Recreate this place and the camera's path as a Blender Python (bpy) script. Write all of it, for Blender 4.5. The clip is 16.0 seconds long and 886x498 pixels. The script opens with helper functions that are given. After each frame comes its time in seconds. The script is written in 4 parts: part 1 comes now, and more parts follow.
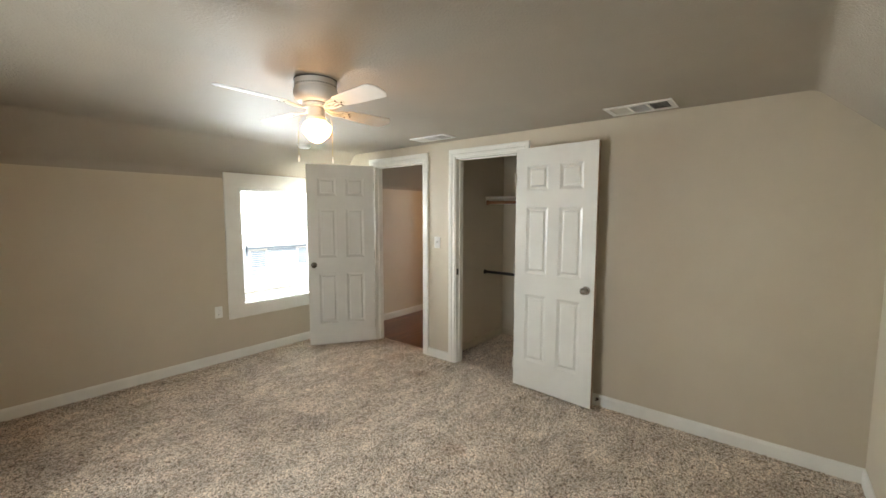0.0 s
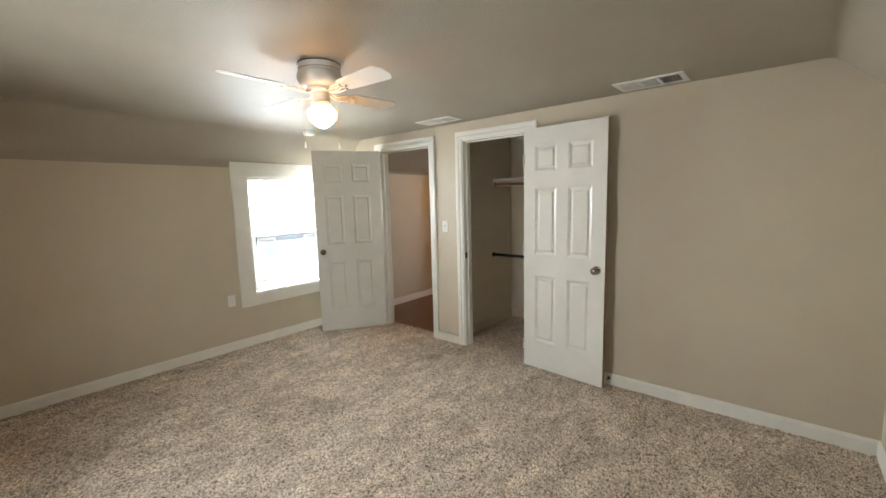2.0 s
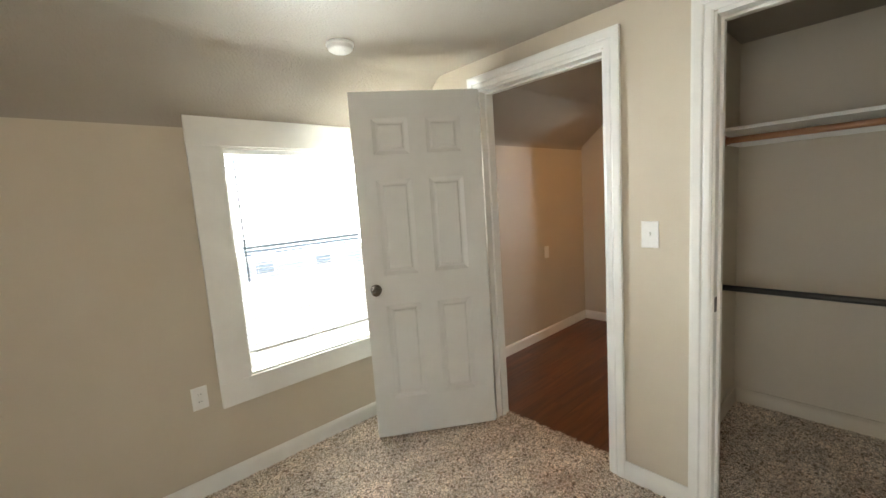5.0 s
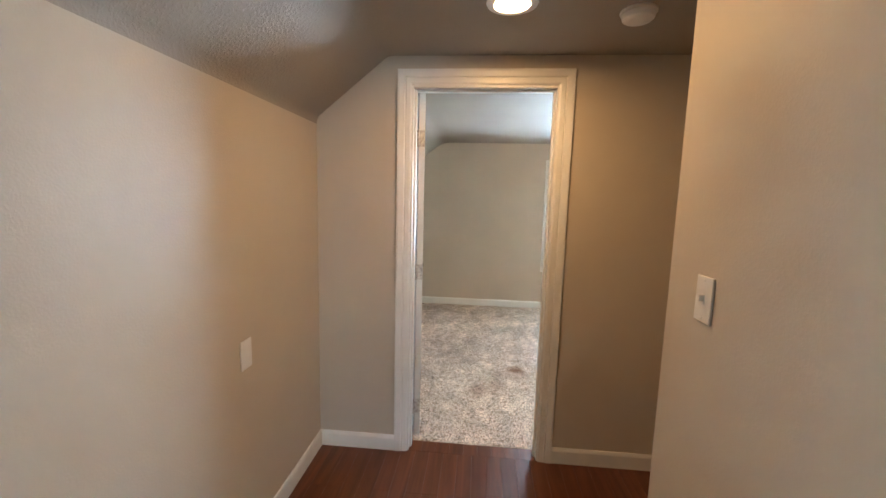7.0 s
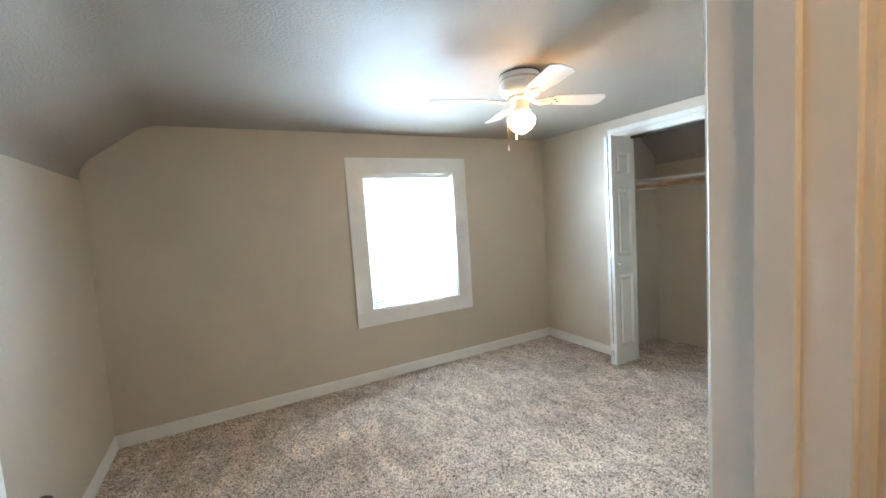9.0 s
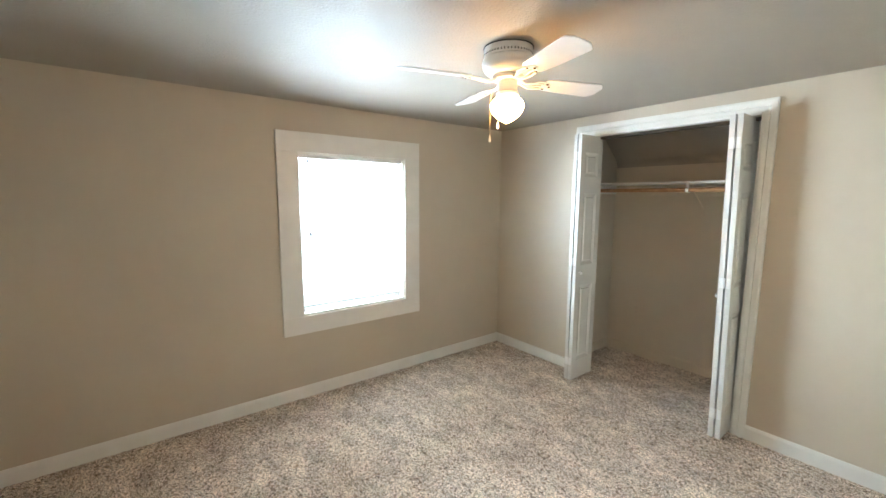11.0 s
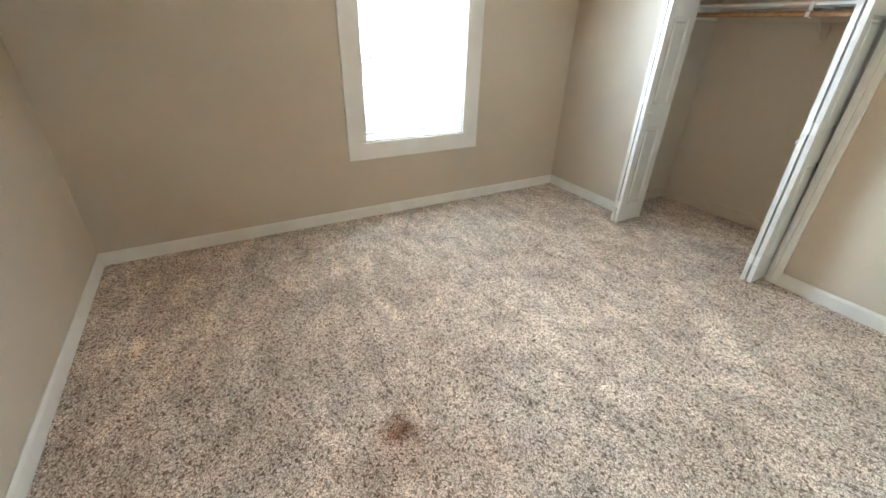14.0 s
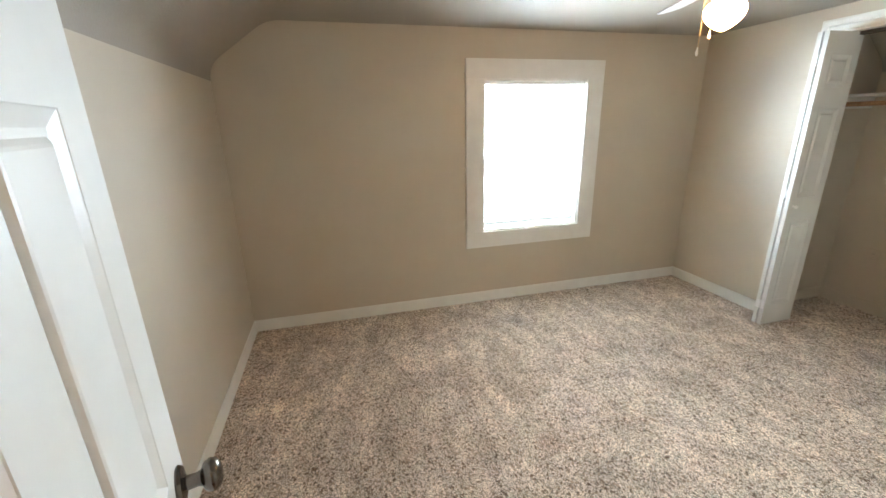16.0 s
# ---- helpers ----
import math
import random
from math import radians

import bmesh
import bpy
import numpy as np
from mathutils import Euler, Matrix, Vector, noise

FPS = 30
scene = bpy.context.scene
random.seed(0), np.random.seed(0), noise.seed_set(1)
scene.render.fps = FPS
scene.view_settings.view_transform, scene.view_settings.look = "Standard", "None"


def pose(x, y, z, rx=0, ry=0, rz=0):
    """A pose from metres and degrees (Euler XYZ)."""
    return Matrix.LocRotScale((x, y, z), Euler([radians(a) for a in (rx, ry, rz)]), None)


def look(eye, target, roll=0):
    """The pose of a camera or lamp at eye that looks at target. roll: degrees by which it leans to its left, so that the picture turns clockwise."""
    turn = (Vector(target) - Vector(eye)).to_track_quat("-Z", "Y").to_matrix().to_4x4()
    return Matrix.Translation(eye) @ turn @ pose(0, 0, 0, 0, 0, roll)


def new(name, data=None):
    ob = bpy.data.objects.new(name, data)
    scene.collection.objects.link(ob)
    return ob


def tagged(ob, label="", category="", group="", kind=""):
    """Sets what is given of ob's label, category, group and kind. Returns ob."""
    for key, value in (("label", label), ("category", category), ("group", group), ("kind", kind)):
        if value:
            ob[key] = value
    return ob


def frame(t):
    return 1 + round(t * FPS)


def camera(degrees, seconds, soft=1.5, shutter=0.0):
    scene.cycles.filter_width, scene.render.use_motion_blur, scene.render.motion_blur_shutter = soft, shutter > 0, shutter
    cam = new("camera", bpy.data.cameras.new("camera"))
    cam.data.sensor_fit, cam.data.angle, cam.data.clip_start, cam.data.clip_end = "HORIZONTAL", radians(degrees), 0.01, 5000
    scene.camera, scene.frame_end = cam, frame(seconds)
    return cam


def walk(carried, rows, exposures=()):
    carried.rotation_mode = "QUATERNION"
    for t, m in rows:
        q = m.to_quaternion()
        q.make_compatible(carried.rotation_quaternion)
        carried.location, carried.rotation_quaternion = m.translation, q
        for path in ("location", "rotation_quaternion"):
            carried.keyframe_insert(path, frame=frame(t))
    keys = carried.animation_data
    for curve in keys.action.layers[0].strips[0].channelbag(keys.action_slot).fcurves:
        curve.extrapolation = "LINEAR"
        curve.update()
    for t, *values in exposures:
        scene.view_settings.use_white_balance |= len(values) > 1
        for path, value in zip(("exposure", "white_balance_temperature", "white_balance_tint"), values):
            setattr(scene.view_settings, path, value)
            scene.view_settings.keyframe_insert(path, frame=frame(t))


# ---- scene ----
cam = camera(95.6, 16.0)
PATH = [
    (0, (4.241, -3.145, 1.511), (2.984, -1.6, 1.333), 0.1),
    (0.5, (4.227, -3.154, 1.507), (2.915, -1.656, 1.317), -0.0),
    (1, (4.23, -3.152, 1.503), (2.97, -1.617, 1.265), 0.5),
    (1.5, (4.228, -3.16, 1.502), (2.969, -1.63, 1.23), -0.3),
    (2, (4.227, -3.152, 1.502), (2.948, -1.636, 1.249), -1.5),
    (2.5, (4.168, -3.087, 1.485), (2.852, -1.601, 1.244), -1.2),
    (3, (4.014, -2.968, 1.456), (2.533, -1.668, 1.116), -1.3),
    (3.5, (3.635, -2.818, 1.452), (2.138, -1.531, 1.132), -1.3),
    (4, (3.23, -2.563, 1.425), (1.683, -1.325, 1.15), -1.9),
    (4.2, (3.051, -2.45, 1.413), (1.516, -1.193, 1.16), -2.5),
    (6.3, (1.251, -0.627, 1.458), (0.177, 1.017, 1.08), -4.1),
    (6.5, (1.143, -0.447, 1.446), (0.299, 1.333, 1.099), -3.9),
    (7, (0.962, 0.095, 1.473), (0.79, 2.071, 1.216), 1.5),
    (7.5, (0.885, 0.576, 1.53), (0.745, 2.559, 1.317), -0.8),
    (8, (0.749, 1.124, 1.449), (0.998, 3.083, 1.133), -2.6),
    (8.5, (0.788, 1.601, 1.437), (1.108, 3.564, 1.219), -5.6),
    (9, (0.871, 2.118, 1.439), (1.813, 3.874, 1.274), -3.8),
    (9.5, (1.01, 2.471, 1.491), (2.079, 4.162, 1.47), -2.4),
    (10, (1.037, 2.662, 1.529), (2.341, 4.169, 1.361), 0.0),
    (10.2, (1.039, 2.659, 1.532), (2.256, 4.227, 1.288), 0.5),
    (12.5, (0.881, 2.445, 1.515), (2.089, 4.016, 1.246), 0.0),
    (13, (0.876, 2.484, 1.516), (1.897, 4.106, 0.945), 1.6),
    (13.5, (0.919, 2.458, 1.474), (1.902, 3.993, 0.65), 2.1),
    (14, (0.925, 2.44, 1.455), (1.793, 3.961, 0.49), 1.7),
    (14.5, (0.904, 2.429, 1.452), (1.59, 3.992, 0.409), 0.6),
    (15, (0.853, 2.424, 1.456), (1.331, 4.081, 0.443), -0.5),
    (15.5, (0.814, 2.436, 1.501), (1.211, 4.221, 0.692), -1.6),
    (16, (0.797, 2.431, 1.534), (1.278, 4.277, 0.932), -1.3),
]
walk(cam, [(t, look(eye, target, roll)) for t, eye, target, roll in PATH],
     exposures=[(0.0, 0.87, 7050, 10), (4.2, 0.98, 6950, 10), (6.3, 1.1, 7200, 11), (6.6, 1.35, 6500, 9), (7.0, 1.68, 5500, 5), (7.7, 1.58, 5200, 4),
                (8.4, 1.33, 5250, 4), (9.0, 1.27, 5350, 4), (10.0, 1.2, 5750, 5), (12.5, 1.25, 5850, 5), (14.5, 1.38, 5700, 5), (16.0, 1.28, 5950, 6)])

# ---- daylight and lamps ----
world = bpy.data.worlds.new("sky")
scene.world = world
world.use_nodes = True
_n = world.node_tree.nodes
_sky = _n.new("ShaderNodeTexSky")
_sky.sky_type, _sky.sun_disc = "NISHITA", False
_sky.sun_elevation, _sky.sun_rotation = radians(50), radians(90)
world.node_tree.links.new(_sky.outputs["Color"], _n["Background"].inputs["Color"])
_n["Background"].inputs["Strength"].default_value = 0.15

sun = bpy.data.lights.new("sun", "SUN")
sun.energy, sun.angle, sun.color = 5.0, radians(0.5), (1.0, 0.95, 0.88)
sun_ob = new("sun", sun)
sun_ob.matrix_world = pose(0, 0, 30, 40, 0, 90)

GLOBE_A, GLOBE_B, CAN_HALL = 15.0, 29.0, 94.0      # strengths of the lit diffusers
DAY_A, DAY_REAR, DAY_B = 100.0, 13.0, 86.0         # watts of sky light in the windows
SKY_TILT = 12                                      # the sky stands above the windows
DAY_COLOUR = (0.80, 0.91, 1.0)
LAMP_WARM = (1.0, 0.51, 0.18)
CAN_WARM = (1.0, 0.53, 0.21)


def day_lamp(name, m, width, height, watts):
    """Sky light in a window's opening; m looks along -z into the room."""
    d = bpy.data.lights.new(name, "AREA")
    d.shape, d.size, d.size_y, d.energy, d.color = "RECTANGLE", width, height, watts, DAY_COLOUR
    o = new(name, d)
    o.matrix_world = m
    return o


# ---- materials ----
def material(name, colour, rough=0.6, metal=0.0):
    m = bpy.data.materials.new(name)
    m.use_nodes = True
    b = m.node_tree.nodes["Principled BSDF"]
    b.inputs["Base Color"].default_value = (*colour, 1)
    b.inputs["Roughness"].default_value = rough
    b.inputs["Metallic"].default_value = metal
    return m


def add(m, kind, **values):
    n = m.node_tree.nodes.new(kind)
    for key, value in values.items():
        n.inputs[key].default_value = value
    return n


def join(m, a, out, b, into):
    m.node_tree.links.new(a.outputs[out], b.inputs[into])


def coords(m, scale=(1, 1, 1)):
    """World-sized coordinates: metres of the geometry's own place."""
    g = m.node_tree.nodes.new("ShaderNodeNewGeometry")
    v = add(m, "ShaderNodeMapping", Scale=scale)
    join(m, g, "Position", v, "Vector")
    return v


def varied(m, c0, c1, scale, detail=3.0, rough=0.6, stretch=(1, 1, 1), lo=0.35, hi=0.65):
    """A noise-driven mix of two colours into the base colour; returns the ramp."""
    b = m.node_tree.nodes["Principled BSDF"]
    v = coords(m, stretch)
    n = add(m, "ShaderNodeTexNoise", Scale=scale, Detail=detail, Roughness=rough)
    join(m, v, "Vector", n, "Vector")
    r = m.node_tree.nodes.new("ShaderNodeValToRGB")
    r.color_ramp.elements[0].position, r.color_ramp.elements[0].color = lo, (*c0, 1)
    r.color_ramp.elements[1].position, r.color_ramp.elements[1].color = hi, (*c1, 1)
    join(m, n, "Fac", r, "Fac")
    join(m, r, "Color", b, "Base Color")
    return r


def bumped(m, scale, strength, distance, kind="ShaderNodeTexNoise", detail=2.0, lo=None, hi=None):
    b = m.node_tree.nodes["Principled BSDF"]
    v = coords(m)
    n = m.node_tree.nodes.new(kind)
    n.inputs["Scale"].default_value = scale
    n.inputs["Detail"].default_value = detail
    join(m, v, "Vector", n, "Vector")
    src, out = n, "Fac" if kind == "ShaderNodeTexNoise" else "Distance"
    if lo is not None:
        r = add(m, "ShaderNodeMapRange", **{"From Min": lo, "From Max": hi})
        r.interpolation_type = "SMOOTHSTEP"
        join(m, n, out, r, "Value")
        src, out = r, "Result"
    bump = add(m, "ShaderNodeBump", Strength=strength, Distance=distance)
    join(m, src, out, bump, "Height")
    join(m, bump, "Normal", b, "Normal")
    return bump


# greige wall paint on orange-peel plaster
WALL = material("greige_paint", (0.5, 0.44, 0.36), 0.52)
varied(WALL, (0.535, 0.464, 0.358), (0.565, 0.492, 0.38), 1.7, 5)
bumped(WALL, 150, 0.16, 0.001, detail=2, lo=0.42, hi=0.62)
# the same rolled paint on knockdown texture, its colour darkened for the shade overhead
CEIL = material("ceiling_paint_shaded", (0.42, 0.37, 0.3), 0.66)
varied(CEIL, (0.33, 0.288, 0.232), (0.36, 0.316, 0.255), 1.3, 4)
bumped(CEIL, 80, 0.4, 0.0018, detail=3, lo=0.45, hi=0.6)
# white semi-gloss trim and doors
TRIM = material("white_trim_paint", (0.78, 0.76, 0.7), 0.35)
varied(TRIM, (0.75, 0.735, 0.68), (0.8, 0.785, 0.73), 6, 5)
bumped(TRIM, 60, 0.08, 0.0006)
DOOR = material("white_door_paint", (0.8, 0.785, 0.74), 0.38)
varied(DOOR, (0.66, 0.645, 0.595), (0.70, 0.685, 0.635), 5, 5)
bumped(DOOR, 240, 0.12, 0.0004)
WHITE = material("white_enamel", (0.8, 0.79, 0.76), 0.3)
varied(WHITE, (0.77, 0.76, 0.73), (0.82, 0.81, 0.78), 9, 4)
VINYL = material("white_vinyl", (0.83, 0.84, 0.84), 0.35)
varied(VINYL, (0.8, 0.81, 0.81), (0.85, 0.86, 0.86), 7, 3)
BLIND = material("white_blind_slats", (0.84, 0.84, 0.82), 0.45)
varied(BLIND, (0.81, 0.81, 0.79), (0.86, 0.86, 0.84), 11, 3)
PLASTIC = material("white_plastic", (0.8, 0.79, 0.75), 0.32)
varied(PLASTIC, (0.78, 0.77, 0.73), (0.82, 0.81, 0.77), 30, 3)
# near-black stand-in for the shade inside openings that are not cut
HOLE_SHADE = material("hole_shade_black", (0.03, 0.028, 0.025), 0.7)
NICKEL = material("satin_nickel", (0.17, 0.15, 0.13), 0.2, 1.0)
bumped(NICKEL, 300, 0.05, 0.0003)
CHROME = material("polished_chrome", (0.42, 0.4, 0.38), 0.14, 1.0)
bumped(CHROME, 200, 0.03, 0.0003)
BRONZE = material("dark_bronze", (0.06, 0.045, 0.035), 0.35, 0.8)
varied(BRONZE, (0.05, 0.035, 0.028), (0.09, 0.07, 0.055), 40, 3)
OAK = material("varnished_rod_wood", (0.36, 0.19, 0.08), 0.4)
varied(OAK, (0.3, 0.15, 0.06), (0.45, 0.26, 0.12), 30, 4, stretch=(0.2, 1, 1))
REDWOOD = material("red_brown_rod_wood", (0.2, 0.075, 0.04), 0.35)
varied(REDWOOD, (0.24, 0.1, 0.045), (0.36, 0.17, 0.08), 30, 4, stretch=(0.2, 1, 1))
RAWWOOD = material("unpainted_door_edge", (0.3, 0.2, 0.13), 0.7)
varied(RAWWOOD, (0.22, 0.14, 0.09), (0.38, 0.26, 0.17), 40, 4)
BLACK = material("black_rod", (0.015, 0.014, 0.013), 0.35)
bumped(BLACK, 150, 0.05, 0.0003)

CARPET = material("beige_frieze_carpet", (0.36, 0.3, 0.25), 0.95)
CARPET.node_tree.nodes["Principled BSDF"].inputs["Specular IOR Level"].default_value = 0.1


def carpet_nodes(m):
    """Twisted yarn ends with the shade between them painted dark, over broad brushed-pile patches, with the stains that
    the carpet carries.
    """
    b = m.node_tree.nodes["Principled BSDF"]
    v = coords(m)
    warp = add(m, "ShaderNodeTexNoise", Scale=60.0, Detail=1.0)
    join(m, v, "Vector", warp, "Vector")
    bent = m.node_tree.nodes.new("ShaderNodeVectorMath")
    bent.operation = "MULTIPLY_ADD"
    bent.inputs[1].default_value = (0.022, 0.022, 0.0)
    join(m, warp, "Color", bent, 0)
    join(m, v, "Vector", bent, 2)
    flat = m.node_tree.nodes.new("ShaderNodeVectorMath")
    flat.operation = "MULTIPLY"
    flat.inputs[1].default_value = (1.0, 0.72, 0.0)
    join(m, bent, "Vector", flat, 0)
    cell = add(m, "ShaderNodeTexVoronoi", Scale=138.0, Randomness=1.0)
    join(m, flat, "Vector", cell, "Vector")
    edge = add(m, "ShaderNodeTexVoronoi", Scale=138.0, Randomness=1.0)
    edge.feature = "DISTANCE_TO_EDGE"
    join(m, flat, "Vector", edge, "Vector")
    ramp = m.node_tree.nodes.new("ShaderNodeValToRGB")
    ramp.color_ramp.elements[0].position, ramp.color_ramp.elements[0].color = 0.0, (0.2, 0.14, 0.1, 1)
    ramp.color_ramp.elements[1].position, ramp.color_ramp.elements[1].color = 1.0, (0.88, 0.77, 0.655, 1)
    for at_, col in ((0.10, (0.44, 0.335, 0.25, 1)), (0.3, (0.74, 0.62, 0.505, 1)), (0.8, (0.82, 0.705, 0.59, 1))):
        e = ramp.color_ramp.elements.new(at_)
        e.color = col
    sep = m.node_tree.nodes.new("ShaderNodeSeparateColor")
    join(m, cell, "Color", sep, "Color")
    join(m, sep, "Red", ramp, "Fac")
    # darkens the colour along cell edges, as shade between the tufts
    tuft_shade = add(m, "ShaderNodeMapRange", **{"From Min": 0.0, "From Max": 0.15, "To Min": 0.2, "To Max": 1.08})
    join(m, edge, "Distance", tuft_shade, "Value")
    wide = add(m, "ShaderNodeTexNoise", Scale=2.6, Detail=5.0, Roughness=0.62, Distortion=0.5)
    join(m, v, "Vector", wide, "Vector")
    mr = add(m, "ShaderNodeMapRange", **{"From Min": 0.36, "From Max": 0.64, "To Min": 0.87, "To Max": 1.12})
    join(m, wide, "Fac", mr, "Value")
    brush = add(m, "ShaderNodeTexNoise", Scale=9.0, Detail=4.0, Roughness=0.6)
    v2 = coords(m, (1.0, 0.45, 1.0))
    join(m, v2, "Vector", brush, "Vector")
    mr2 = add(m, "ShaderNodeMapRange", **{"From Min": 0.4, "From Max": 0.6, "To Min": 0.86, "To Max": 1.12})
    join(m, brush, "Fac", mr2, "Value")
    mul = m.node_tree.nodes.new("ShaderNodeMath")
    mul.operation = "MULTIPLY"
    join(m, mr, "Result", mul, 0)
    join(m, mr2, "Result", mul, 1)
    mul2 = m.node_tree.nodes.new("ShaderNodeMath")
    mul2.operation = "MULTIPLY"
    join(m, mul, "Value", mul2, 0)
    join(m, tuft_shade, "Result", mul2, 1)
    # strokes of the vacuum cleaner: pile laid over along straight runs
    lean = mul2
    sway = add(m, "ShaderNodeTexNoise", Scale=5.0, Detail=3.0)
    join(m, v, "Vector", sway, "Vector")
    swung = m.node_tree.nodes.new("ShaderNodeVectorMath")
    swung.operation = "MULTIPLY_ADD"
    swung.inputs[1].default_value = (0.1, 0.1, 0.0)
    join(m, sway, "Color", swung, 0)
    join(m, v, "Vector", swung, 2)
    for (x0, y0, x1, y1, wide0, wide1, gain) in STROKES:
        long = math.hypot(x1 - x0, y1 - y0)
        here = add(m, "ShaderNodeMapping", Location=(x0 + 0.05, y0 + 0.05, 0), Rotation=(0, 0, math.atan2(y1 - y0, x1 - x0)))
        here.vector_type = "TEXTURE"
        join(m, swung, "Vector", here, "Vector")
        xyz = m.node_tree.nodes.new("ShaderNodeSeparateXYZ")
        join(m, here, "Vector", xyz, "Vector")
        wid = add(m, "ShaderNodeMapRange", **{"From Min": 0.0, "From Max": long, "To Min": wide0, "To Max": wide1})
        join(m, xyz, "X", wid, "Value")
        side = m.node_tree.nodes.new("ShaderNodeMath")
        side.operation = "ABSOLUTE"
        join(m, xyz, "Y", side, 0)
        inside = m.node_tree.nodes.new("ShaderNodeMath")
        inside.operation = "SUBTRACT"
        join(m, wid, "Result", inside, 0)
        join(m, side, "Value", inside, 1)
        edge_ = add(m, "ShaderNodeMapRange", **{"From Min": -0.02, "From Max": 0.03})
        edge_.interpolation_type = "SMOOTHSTEP"
        join(m, inside, "Value", edge_, "Value")
        a_ = add(m, "ShaderNodeMapRange", **{"From Min": -0.06, "From Max": 0.06})
        b_ = add(m, "ShaderNodeMapRange", **{"From Min": long + 0.06, "From Max": long - 0.06})
        join(m, xyz, "X", a_, "Value")
        join(m, xyz, "X", b_, "Value")
        for other in (a_, b_):
            k = m.node_tree.nodes.new("ShaderNodeMath")
            k.operation = "MULTIPLY"
            join(m, edge_, "Result" if edge_.bl_idname == "ShaderNodeMapRange" else "Value", k, 0)
            join(m, other, "Result", k, 1)
            edge_ = k
        lift = add(m, "ShaderNodeMapRange", **{"To Min": 1.0, "To Max": gain})
        join(m, edge_, "Value", lift, "Value")
        k = m.node_tree.nodes.new("ShaderNodeMath")
        k.operation = "MULTIPLY"
        join(m, lean, "Value", k, 0)
        join(m, lift, "Result", k, 1)
        lean = k
    mul3 = lean
    last = m.node_tree.nodes.new("ShaderNodeMix")
    last.data_type, last.blend_type = "RGBA", "MULTIPLY"
    last.inputs["Factor"].default_value = 1.0
    m.node_tree.links.new(ramp.outputs["Color"], last.inputs["A"])
    m.node_tree.links.new(mul3.outputs["Value"], last.inputs["B"])
    for (sx, sy, size, dark, rust) in STAINS:
        g = m.node_tree.nodes.new("ShaderNodeNewGeometry")
        wob = add(m, "ShaderNodeTexNoise", Scale=14.0, Detail=4.0)
        join(m, g, "Position", wob, "Vector")
        off = m.node_tree.nodes.new("ShaderNodeVectorMath")
        off.operation = "MULTIPLY_ADD"
        off.inputs[1].default_value, off.inputs[2].default_value = (0.16, 0.16, 0), (-0.08 - sx, -0.08 - sy, 0)
        join(m, wob, "Color", off, 0)
        s2 = m.node_tree.nodes.new("ShaderNodeVectorMath")
        join(m, g, "Position", s2, 0)
        join(m, off, "Vector", s2, 1)
        ln = m.node_tree.nodes.new("ShaderNodeVectorMath")
        ln.operation = "LENGTH"
        join(m, s2, "Vector", ln, 0)
        st = add(m, "ShaderNodeMapRange", **{"From Min": size * 0.2, "From Max": size})
        st.interpolation_type = "SMOOTHSTEP"
        join(m, ln, "Value", st, "Value")
        tint = m.node_tree.nodes.new("ShaderNodeMix")
        tint.data_type = "RGBA"
        tint.inputs["A"].default_value = (dark * (1.02 + rust), dark * (0.95 - 0.3 * rust), dark * (0.91 - rust), 1)
        tint.inputs["B"].default_value = (1, 1, 1, 1)
        m.node_tree.links.new(st.outputs["Result"], tint.inputs["Factor"])
        over = m.node_tree.nodes.new("ShaderNodeMix")
        over.data_type, over.blend_type = "RGBA", "MULTIPLY"
        over.inputs["Factor"].default_value = 1.0
        m.node_tree.links.new(last.outputs["Result"], over.inputs["A"])
        m.node_tree.links.new(tint.outputs["Result"], over.inputs["B"])
        last = over
    m.node_tree.links.new(last.outputs["Result"], b.inputs["Base Color"])


# start, end, half widths and lightness of the strokes
STROKES = [(1.43, 4.95, 1.62, 4.15, 0.05, 0.03, 1.22), (0.36, 5.12, 0.24, 4.45, 0.02, 0.13, 1.15), (0.60, 5.14, 0.42, 4.45, 0.02, 0.12, 1.17),
           (0.86, 5.14, 0.74, 4.5, 0.02, 0.12, 1.13), (1.18, 5.16, 1.20, 4.6, 0.02, 0.1, 1.14), (0.22, 3.95, 0.75, 4.5, 0.06, 0.04, 1.15),
           (0.5, 3.2, 1.15, 4.2, 0.16, 0.2, 0.9), (1.75, 5.2, 2.6, 3.2, 0.3, 0.4, 1.08), (3.0, 3.0, 3.5, 4.0, 0.1, 0.03, 1.12),
           (2.5, 2.6, 3.3, 3.4, 0.05, 0.12, 1.12), (0.9, -1.6, 2.6, -0.7, 0.25, 0.35, 1.07), (1.6, -2.7, 3.1, -1.3, 0.12, 0.3, 1.06)]
STAINS = [(1.335, 3.462, 0.115, 0.36, 0.2), (1.29, 3.36, 0.2, 0.82, 0.0), (1.135, 3.13, 0.16, 0.72, 0.0), (1.695, 3.85, 0.10, 0.82, 0.0), (1.0, 3.02, 0.14, 0.8, 0.0),
          (1.75, -0.45, 0.16, 0.78, 0.0), (2.75, -1.2, 0.12, 0.84, 0.0), (1.25, -0.25, 0.2, 0.87, 0.0)]
carpet_nodes(CARPET)

PLANK = material("dark_red_brown_plank", (0.09, 0.03, 0.016), 0.28)


